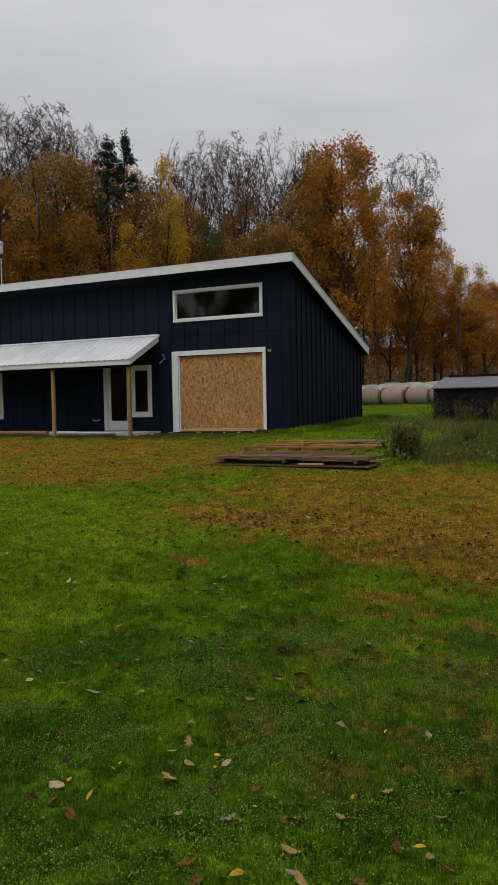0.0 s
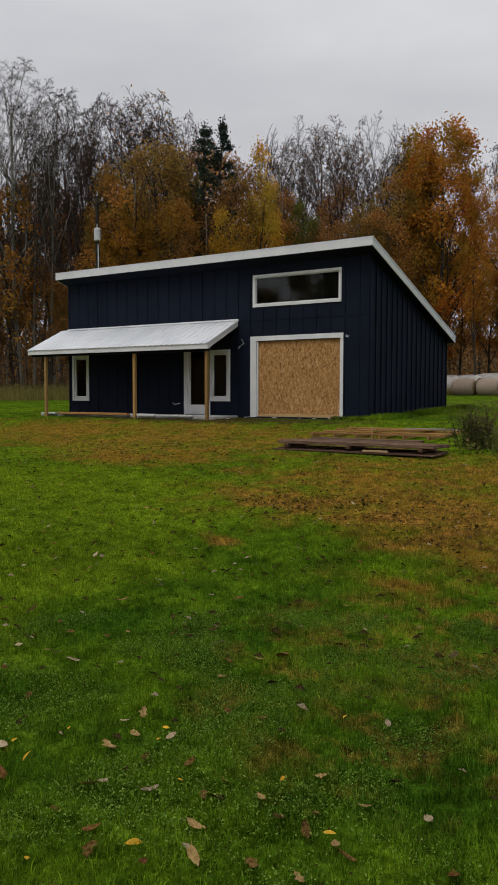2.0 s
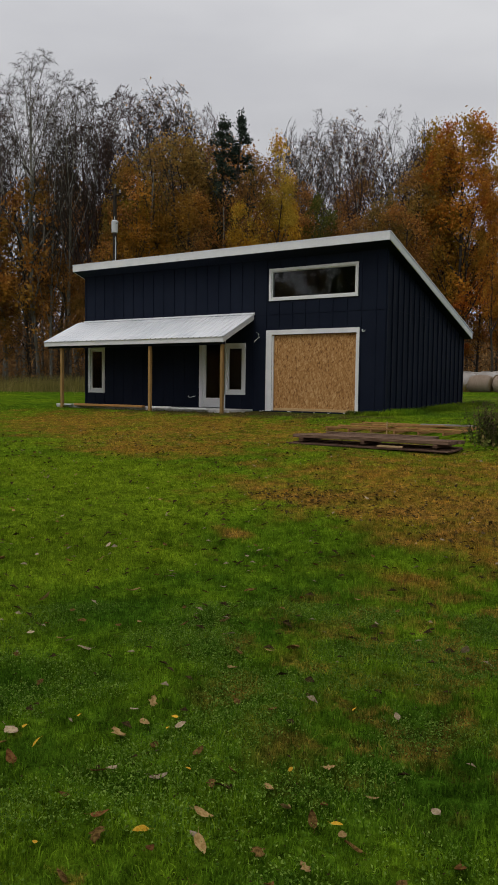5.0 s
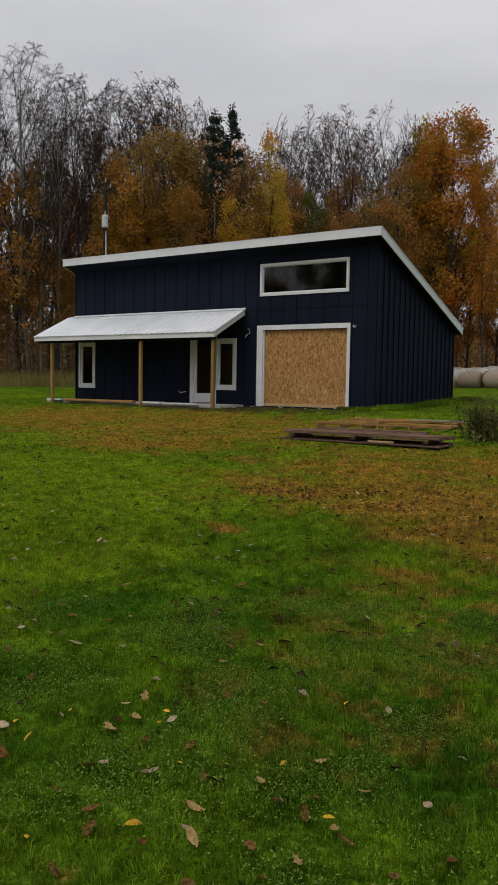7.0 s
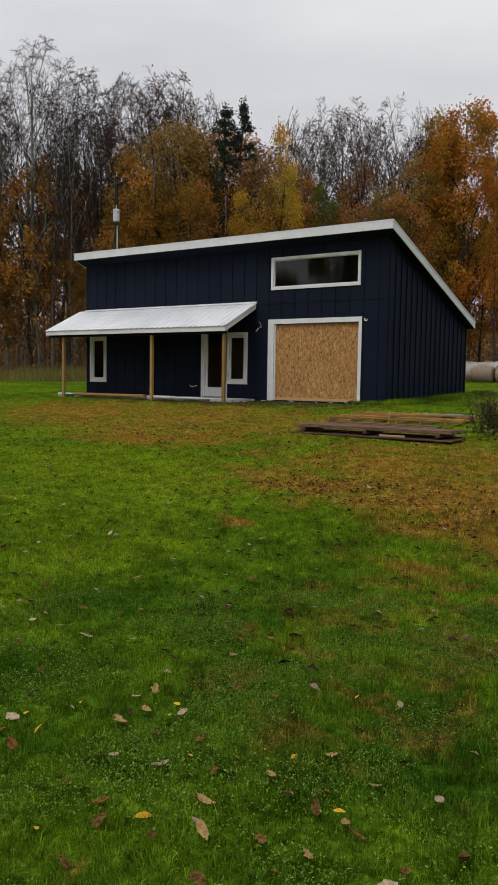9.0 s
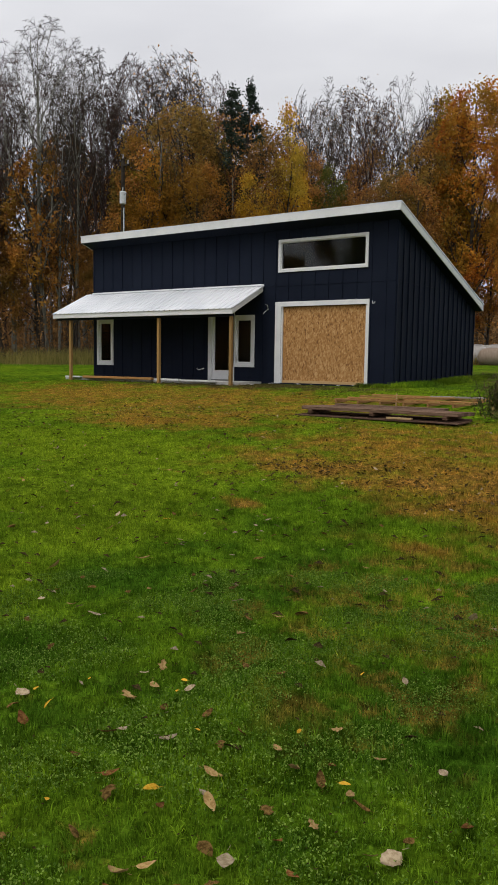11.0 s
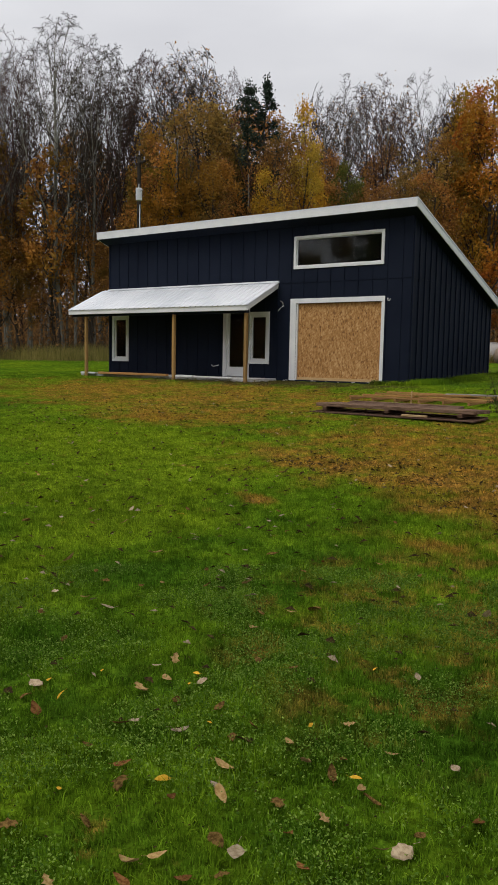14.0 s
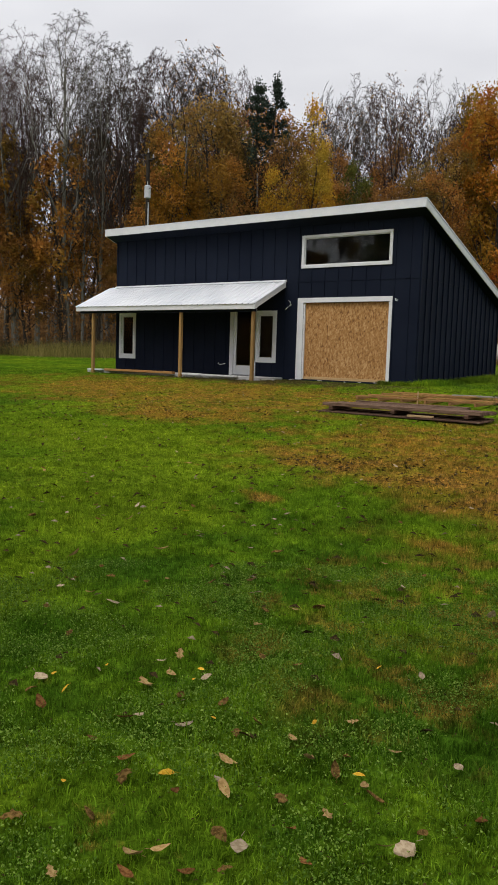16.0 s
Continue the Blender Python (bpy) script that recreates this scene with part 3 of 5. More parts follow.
frame_part = part("door_frame", box(ENTRY[0] - 0.09, -0.034, 0.02, ENTRY[0] + 0.05, 0.1, 2.40, 0.003), M_WHITE, barn)
part("jamb", box(ENTRY[1] - 0.05, -0.034, 0.02, ENTRY[1] + 0.06, 0.1, 2.40, 0.003), M_WHITE, frame_part)
part("head", box(ENTRY[0] - 0.09, -0.032, 2.40, ENTRY[1] + 0.06, 0.1, 2.48, 0.003), M_WHITE, frame_part)
part("threshold", box(ENTRY[0] + 0.05, -0.05, 0.02, ENTRY[1] - 0.05, 0.1, 0.05, 0.003), M_STEEL, frame_part)

# garage opening closed with sheathing
garage = part("garage_frame", box(GARAGE[0] - 0.22, -0.036, -0.02, GARAGE[0] + 0.002, -0.002, 2.575, 0.003), M_WHITE, barn, "white casing round the boarded garage opening")
part("casing", box(GARAGE[1] - 0.002, -0.036, -0.02, GARAGE[1] + 0.085, -0.002, 2.575, 0.003), M_WHITE, garage)
part("casing", box(GARAGE[0] + 0.002, -0.036, 2.425, GARAGE[1] - 0.002, -0.002, 2.575, 0.003), M_WHITE, garage)
part("jamb_board", box(GARAGE[0] + 0.003, 0.0, 0.0, GARAGE[0] + 0.05, 0.13, 2.42), M_WHITE, garage)
part("jamb_board", box(GARAGE[1] - 0.04, 0.0, 0.0, GARAGE[1] - 0.003, 0.13, 2.42), M_WHITE, garage)
for x0, x1 in ((GARAGE[0] + 0.05, -2.735), (-2.732, -1.515), (-1.512, GARAGE[1] - 0.04)):
    part("panel", box(x0, 0.05, 0.085, x1, 0.062, 2.415), M_OSB, garage, "raw oriented strand board sheet")
part("sill_board", box(GARAGE[0] + 0.05, 0.03, 0.0, GARAGE[1] - 0.04, 0.075, 0.085, 0.004), M_PINE, garage)

# porch
PY, PTOP, PFRONT, PL, PR = -1.67, 3.12, 2.32, -12.93, -4.68
PS = (PTOP - PFRONT) / -PY
porch = part("porch_roof", prism([(-0.01, PTOP - 0.03), (PY, PFRONT - 0.03), (PY, PFRONT - 0.07), (-0.01, PTOP - 0.07)], "x", PL + 0.03, PR - 0.03), M_NAVY, barn, "lean-to porch roof of pale ribbed steel")


def ribbed_sheet():
    """Steel sheet with raised ribs that run down the slope."""
    prof, x = [], PL - 0.02
    while x < PR + 0.01:
        prof += [(x, 0), (x + 0.17, 0), (x + 0.185, 0.022), (x + 0.215, 0.022), (x + 0.23, 0)]
        x += 0.2305
    prof = [(min(px, PR + 0.02), pz) for px, pz in prof]
    v, f, n = [], [], len(prof)
    for yy, zz in ((0.0, PTOP), (PY - 0.05, PFRONT - 0.025)):
        for lift in (0.0, -0.012):
            v += [(px, yy, zz + pz + lift) for px, pz in prof]
    for i in range(n - 1):
        f += [(i, i + 1, 2 * n + i + 1, 2 * n + i), (n + i, 3 * n + i, 3 * n + i + 1, n + i + 1), (2 * n + i, 2 * n + i + 1, 3 * n + i + 1, 3 * n + i)]
    return mesh_of("ribbed_sheet", v, f, M_METAL)


part("ribbed_sheet", ribbed_sheet(), None, porch)
part("flashing", prism([(-0.002, PTOP + 0.05), (-0.014, PTOP + 0.05), (-0.09, PTOP - 0.005), (-0.09, PTOP - 0.012), (-0.002, PTOP + 0.02)], "x", PL + 0.35, PR + 0.01), M_METAL, porch)
part("fascia", box(PL, PY - 0.024, PFRONT - 0.19, PR, PY - 0.001, PFRONT - 0.035, 0.003), M_WHITE, porch)
for x0, x1 in ((PR - 0.024, PR), (PL, PL + 0.024)):
    part("fascia", prism([(-0.036, PTOP - 0.03), (PY, PFRONT - 0.035), (PY, PFRONT - 0.19), (-0.036, PTOP - 0.19)], "x", x0, x1), M_WHITE, porch)
part("beam", box(PL + 0.1, -1.59, PFRONT - 0.26, PR - 0.1, -1.45, PFRONT - 0.07), M_NAVY, porch)
for px in (-4.84, -7.86, -12.16):
    part("porch_post", box(px - 0.05, -1.57, -0.12, px + 0.05, -1.47, PFRONT - 0.26, 0.006), M_POST, barn, "square treated timber post")
for i in range(14):
    xx = PL + 0.35 + i * 0.6
    part("rafter", prism([(-0.04, PTOP - 0.075), (PY + 0.03, PFRONT - 0.065), (PY + 0.03, PFRONT - 0.1), (-0.04, PTOP - 0.19)], "x", xx, xx + 0.04), M_NAVY, porch)
part("porch_slab", box(W - 0.1, -1.35, -0.14, -4.7, -0.01, 0.015, 0.01), M_CONC, barn)

# cable ends that stick out of the wall where lamps will hang
for pts in ([(-4.47, 0, 2.36), (-4.46, -0.06, 2.37), (-4.43, -0.12, 2.43), (-4.42, -0.16, 2.47), (-4.47, -0.18, 2.5)], [(-4.47, 0, 2.36), (-4.49, -0.05, 2.34), (-4.55, -0.1, 2.28), (-4.6, -0.13, 2.2)], [(-0.74, 0, 2.5), (-0.73, -0.06, 2.5), (-0.7, -0.1, 2.44), (-0.64, -0.12, 2.43), (-0.6, -0.13, 2.48)], [(-7.45, 0, 0.42), (-7.4, -0.07, 0.4), (-7.3, -0.12, 0.36), (-7.15, -0.14, 0.38), (-7.02, -0.15, 0.41)]):
    v, f = wire(pts, 0.012)
    part("cable_end", mesh_of("cable_end", v, f, M_WIRE, True), None, barn, "loose white electric cable end")

# boards and scraps on the slab's edge
for name, label, cat, mat_, b in (
    ("timber_plank", "orange-brown timber plank lying at the porch edge", "plank", M_PLANK, (-11.5, -1.56, 0.0, -8.2, -1.41, 0.075)),
    ("timber_plank", "second timber plank lying behind the first on the slab", "plank", M_PLANK, (-11.7, -1.38, 0.017, -8.6, -1.28, 0.055)),
    ("foam_strip", "pale insulation strip lying on the porch edge", "insulation", M_WIRE, (-7.75, -1.56, 0.0, -7.0, -1.4, 0.06)),
    ("foam_strip", "pale insulation strip lying by the porch post", "insulation", M_WIRE, (-6.95, -1.5, 0.0, -5.5, -1.38, 0.035)),
    ("foam_strip", "short pale insulation offcut by the wall", "insulation", M_WIRE, (-12.5, -1.5, 0.0, -11.75, -1.36, 0.05)),
):
    cx, cy, cz = (b[0] + b[3]) / 2, (b[1] + b[4]) / 2, b[2]
    ob = part(name, box(b[0] - cx, b[1] - cy, 0, b[3] - cx, b[4] - cy, b[5] - b[2], 0.004), mat_)
    ob.matrix_basis = pose(cx, cy, cz, 0, 0, 0.6)
    tagged(ob, label, cat)
rng = random.Random(11)
for i in range(16):
    bm = bmesh.new()
    bmesh.ops.create_icosphere(bm, subdivisions=1, radius=0.018 + 0.025 * rng.random())
    for v in bm.verts:
        v.co = Vector((v.co.x * 1.7, v.co.y, v.co.z * 0.35)) * (0.7 + 0.6 * rng.random())
    ob = part("rubble_scrap", bm, M_CONC if i % 2 else M_WIRE)
    sx = -4.6 + 0.5 * rng.random() if i < 5 else -4.0 + 3 * rng.random()
    sy = -1.1 - 0.3 * rng.random() if i < 5 else -0.35 - 0.4 * rng.random()
    ob.matrix_basis = pose(sx, sy, float(level(sx, sy)) + 0.015, 0, 0, 360 * rng.random())
    tagged(ob, "pale building scrap lying on the bare soil", "debris", "scraps by the barn")

# ---- stack of old boards and a wooden frame on the lawn ----
rng = random.Random(5)


def board(name, label, mat_, cx, cy, z, length, width, thick, turn=0.0, along="x", group="boards on the lawn"):
    l, w = (length / 2, width / 2) if along == "x" else (width / 2, length / 2)
    ob = part(name, box(-l, -w, 0, l, w, thick, 0.004), mat_)
    ob.matrix_basis = pose(cx, cy, z, 0, 0, turn)
    return tagged(ob, label, "board", group)


PILE = -0.50
old = "weathered dark board in a low stack on the grass"
for i, yy in enumerate((-6.62, -6.38, -6.14, -5.9)):
    board("old_board", old, M_OLD, 2.75 + rng.uniform(-0.06, 0.06), yy, PILE + 0.0 + 0.012 * i, 3.75, 0.22, 0.03, rng.uniform(-0.5, 0.5))
for xx in (1.2, 2.7, 4.3):
    board("spacer_board", "short spacer board between two layers of boards", M_OLD, xx, -6.2, PILE + 0.072, 0.9, 0.09, 0.07, rng.uniform(-2, 2), "y")
board("old_board", "short pale board offcut lying in the stack", M_PINE, 3.35, -6.66, PILE + 0.037, 0.55, 0.07, 0.04, 2.5)
for i, yy in enumerate((-6.5, -6.27, -6.03)):
    board("old_board", "bleached board on top of a low stack on the grass", M_OLDTOP, 2.85 + rng.uniform(-0.1, 0.1), yy, PILE + 0.143, 3.6, 0.2, 0.07, rng.uniform(-0.7, 0.7))
for i, yy in enumerate((-5.35, -5.1, -4.86)):
    board("old_board", "weathered board of a second, shorter stack", M_OLDTOP, 2.3 + rng.uniform(-0.05, 0.05), yy, PILE + 0.11 + 0.02 * i, 2.75, 0.22, 0.05, rng.uniform(-0.6, 0.6))
    board("old_board", "reddish brown board under the second stack", M_RUST, 2.25, yy + 0.05, PILE + 0.045 + 0.02 * i, 2.6, 0.2, 0.05, rng.uniform(-0.6, 0.6))
frame_thing = thing("lattice_panel", "reddish wooden lattice of laths lying flat behind the boards", "lattice", at=pose(2.35, -3.6, -0.26, 1.6, 0, -1.0))
for yy in (-0.98, -0.35, 0.3, 0.95):
    part("lath", box(-1.7, yy - 0.02, 0.06, 1.75, yy + 0.02, 0.098, 0.003), M_RUST, frame_thing)
for xx in (-1.65, -1.05, -0.45, 0.15, 0.75, 1.35):
    part("crosspiece", box(xx - 0.025, -1.0, -0.01, xx + 0.025, 0.98, 0.058, 0.003), M_RUSTY, frame_thing)
part("lath", box(-0.8, -0.3, 0.117, 0.9, -0.24, 0.15, 0.003, pose(0, 0, 0, 0, 0, 24)), M_RUST, frame_thing)
board("fresh_plank", "pale plank leaning across the wooden frame", M_OLDPALE, 3.3, -3.35, -0.13, 1.3, 0.08, 0.04, 14)
stake = part("garden_stake", box(-0.012, -0.012, 0, 0.012, 0.012, 0.32), M_PINE)
stake.matrix_basis = pose(2.2, -4.4, -0.35, 2, 3, 0)
tagged(stake, "thin pale wooden stake standing in the boards", "stake")

# ---- hay bales ----


def hay_bale():
    r, half = 0.60, 0.755
    rings = ((-half, 0.0), (-half, r * 0.5), (-half + 0.03, r * 0.74), (-half + 0.10, r * 0.88), (-half + 0.24, r * 0.97), (-0.3, r * 1.01), (0, r * 1.02), (0.3, r * 1.012), (half - 0.24, r * 0.97), (half - 0.10, r * 0.88), (half - 0.03, r * 0.74), (half, r * 0.5), (half, 0.0))
    seg, v, f = 28, [], []
    rr = random.Random(3)
    for x, rad in rings:
        for k in range(seg):
            a = 2 * math.pi * k / seg
            q = rad * (1 + 0.012 * rr.uniform(-1, 1))
            z = max(math.sin(a) * q, -0.57)
            v.append((x + rr.uniform(-0.008, 0.008), math.cos(a) * q, z + 0.57))
    for i in range(len(rings) - 1):
        for k in range(seg):
            a, b = i * seg + k, i * seg + (k + 1) % seg
            f.append((a, b, b + seg, a + seg))
    me = mesh_of("hay_bale", v, f, M_BALE, True)
    me.materials.append(M_BALEEND)
    for i, p in enumerate(me.polygons):
        if i < 2 * seg or i >= (len(rings) - 3) * seg:
            p.material_index = 1
    return me


bale_mesh = hay_bale()
pale_bale = bale_mesh.copy()
pale_bale.materials[0] = M_BALEPALE
rng = random.Random(21)
for row, (y0, x0, n, lift) in enumerate(((29.5, -7.25, 9, 0), (32.0, -10.9, 10, 0), (34.6, -12.4, 10, 0), (37.6, -13.0, 11, 0), (41.0, -14.0, 11, 0))):
    for i in range(n):
        x = x0 + i * 1.6 + rng.uniform(-0.05, 0.05)
        yy = y0 + 0.05 * i + rng.uniform(-0.06, 0.06)
        ob = part("hay_bale", pale_bale if row else bale_mesh, None)
        ob.matrix_basis = pose(x, yy, float(level(x, yy)) - 0.02 + lift, 0, 0, -9 + rng.uniform(-4, 4) * (4 if row else 1) + (180 if i % 2 else 0)) @ Matrix.Scale(rng.uniform(1.0, 1.12) if row else 1.0, 4)
        tagged(ob, ("round tan hay bale in net wrap lying on its side", "large pale wrapped hay bale behind the front row")[row > 0], "hay bale", "row of hay bales")

# ---- low black shed ----
shed = thing("shed", "low black wooden shed with a grey sloping roof behind weeds", "shed", at=pose(2.75, 6.2, 0.08, 0, 0, -4))
part("wall", box(0, 0, -0.1, 4.6, 0.06, 1.2), M_BLACK, shed)
part("wall", prism([(0.06, -0.1), (1.9, -0.1), (1.9, 1.52), (0.06, 1.2)], "x", 0, 0.06), M_BLACK, shed)
part("wall", prism([(0.06, -0.1), (1.9, -0.1), (1.9, 1.52), (0.06, 1.2)], "x", 4.54, 4.6), M_BLACK, shed)
part("wall", box(0, 1.9, -0.1, 4.6, 1.96, 1.5), M_BLACK, shed)
part("roof", prism([(-0.12, 1.205), (1.5, 1.62), (1.5, 1.58), (-0.12, 1.165)], "x", -0.06, 4.75), M_SHEDROOF, shed)
part("ridge_cap", prism([(1.4, 1.68), (2.1, 1.68), (2.1, 1.54), (1.4, 1.56)], "x", 0.12, 4.8), M_BLACK, shed)
for i in range(15):
    part("board", box(0.02 + i * 0.305, -0.018, -0.1, 0.30 + i * 0.305, -0.001, 1.18), M_BLACK, shed)

# ---- utility poles ----
px, py = -24.7, 13.9
pz = float(level(px, py))
pole = thing("utility_pole", "dark wooden utility pole with a pale grey transformer can", "utility pole", at=pose(px, py, pz))
part("shaft", cylinder(0.16, 12.2, 12, 0.115), M_POLE, pole)
part("crossarm", box(-0.05, -0.06, 11.75, 0.5, 0.06, 11.86), M_POLE, pole)
part("insulator", cylinder(0.05, 0.22, 10, 0.03, m=pose(0.42, 0, 11.86)), M_CERAMIC, pole)
part("insulator", cylinder(0.045, 0.28, 10, 0.03, m=pose(0.0, 0, 12.2)), M_CERAMIC, pole)
can = part("transformer_can", cylinder(0.19, 0.66, 20, m=pose(0.30, -0.32, 9.5)), M_CAN, pole, "pale grey cylindrical transformer")
part("can_lid", cylinder(0.2, 0.06, 20, 0.15, m=pose(0.30, -0.32, 10.16)), M_CAN, can)
part("bushing", cylinder(0.04, 0.24, 10, 0.025, m=pose(0.30, -0.32, 10.22)), M_CERAMIC, can)
part("bushing", cylinder(0.03, 0.2, 8, m=pose(0.47, -0.36, 10.02, 0, 75, 0)), M_CERAMIC, can)
part("bracket", box(0.02, -0.18, 9.7, 0.3, -0.1, 9.78), M_STEEL, can)
part("conduit", cylinder(0.035, 9.3, 8, m=pose(0.2, -0.14, 0)), M_CAN, pole, "pale conduit strapped to the pole")
part("conduit", cylinder(0.016, 1.4, 8, m=pose(0.12, -0.1, 10.4)), M_POLE, pole)
px, py = -3.3, 38.4
pole2 = thing("utility_pole", "plain dark wooden pole standing beyond the hay bales", "utility pole", at=pose(px, py, float(level(px, py))))
part("shaft", cylinder(0.13, 6.7, 10, 0.09), M_POLE, pole2)

# ---- trees ----


def skeleton(seed, height, counts, ratios, angles, starts, rise, trunk_r, wob=0.10):
    """Limbs as (points, first radius, last radius, order), grown from a trunk by random branching."""
    rr, limbs = random.Random(seed), []

    def grow(p, d, length, r, order):
        n = (8, 5, 3, 1, 1)[order]
        pts = [p.copy()]
        for i in range(n):
            d = (d + Vector((rr.gauss(0, 1), rr.gauss(0, 1), rr.gauss(0, 0.6))) * wob * (0.45 if order == 0 else 1) + Vector((0, 0, rise[order]))).normalized()
            pts.append(pts[-1] + d * length / n)
        limbs.append((pts, r, r * (0.28 if order < 3 else 0.5), order))
        if order >= len(counts):
            return
        turn = rr.uniform(0, 6.28)
        for j in range(counts[order]):
            f = starts[order] + (1 - starts[order]) * (j + rr.random()) / counts[order]
            i = min(int(f * n), n - 1)
            q = pts[i].lerp(pts[i + 1], f * n - i)
            dd = (pts[i + 1] - pts[i]).normalized()
            turn += 2.4 + rr.uniform(-0.5, 0.5)
            side = Matrix.Rotation(turn, 3, dd) @ dd.orthogonal().normalized()
            a = radians(angles[order] * rr.uniform(0.7, 1.25))
            ln = length * ratios[order] * rr.uniform(0.75, 1.2) * (0.98 - 0.28 * f if order == 0 else 1.15 - 0.62 * f)
            grow(q, dd * math.cos(a) + side * math.sin(a), ln, max(r * (1 - 0.72 * f) * (0.55 if order == 0 else 0.6), 0.012), order + 1)

    grow(Vector((0, 0, -0.3)), Vector((rr.gauss(0, 0.03), rr.gauss(0, 0.03), 1)), height, trunk_r, 0)
    k = height / max(p.z for limb in limbs for p in limb[0])
    return [([p * k for p in pts], r0, r1, order) for pts, r0, r1, order in limbs]


def rounded(limbs, height, half, middle):
    """Bends the outer twigs in, so that the crown fills a dome of the given half width."""

    def bend(p):
        top = (max(0.0, p.z - middle) / (height - middle)) ** 1.5
        low = half * (0.55 + 0.45 * min(1.0, max(0.0, p.z / middle)))
        q = math.sqrt((p.x * p.x + p.y * p.y) / (low * low) + top * top)
        if q < 0.4:
            return p
        f = (0.4 + 0.66 * (1 - math.exp(-(q - 0.4) / 0.66))) / q
        return Vector((p.x * f, p.y * f, p.z if p.z < middle else middle + (p.z - middle) * f))

    res = [([bend(p) for p in pts], r0, r1, order) for pts, r0, r1, order in limbs]
    k = height / max(p.z for limb in res for p in limb[0])
    return [([Vector((p.x, p.y, p.z * k)) for p in pts], r0, r1, order) for pts, r0, r1, order in res]


def wood_mesh(name, limbs, material):
    v, f = [], []
    for pts, r0, r1, order in limbs:
        if order == 4:  # the finest twigs: slender slips
            d = (pts[1] - pts[0]).orthogonal().normalized() * max(r0, 0.0135)
            f.append((len(v), len(v) + 1, len(v) + 2))
            v += [pts[0] - d, pts[0] + d, pts[1]]
        else:
            tube(v, f, pts, r0, r1, (8, 5, 4, 3)[order])
    return mesh_of(name, v, f, material)


def leaves_mesh(name, seed, centres, per, spread, size, material):
    """Many small bent leaves scattered round the twigs."""
    g = np.random.default_rng(seed)
    c = np.repeat(np.array(centres), per, 0)
    c = c + g.normal(0, spread, c.shape)
    n = len(c)
    u = g.normal(0, 1, (n, 3))
    u /= np.linalg.norm(u, axis=1, keepdims=True)
    w = np.cross(u, g.normal(0, 1, (n, 3)))
    w /= np.linalg.norm(w, axis=1, keepdims=True)
    s = size * g.uniform(0.6, 1.4, (n, 1))
    k = np.cross(u, w) * s * 0.25
    quad = np.stack([c - u * s, c - w * s * 0.6 + k, c + u * s, c + w * s * 0.6 + k], 1).reshape(-1, 3)
    faces = np.arange(4 * n).reshape(-1, 4)
    return mesh_of(name, quad.tolist(), faces.tolist(), material)


def twig_points(limbs, orders, per):
    pts = []
    for p, r0, r1, order in limbs:
        if order in orders:
            for k in range(per):
                pts.append(p[min(len(p) - 1, 1 + k * (len(p) - 1) // per)])
    return pts


H = 20.0


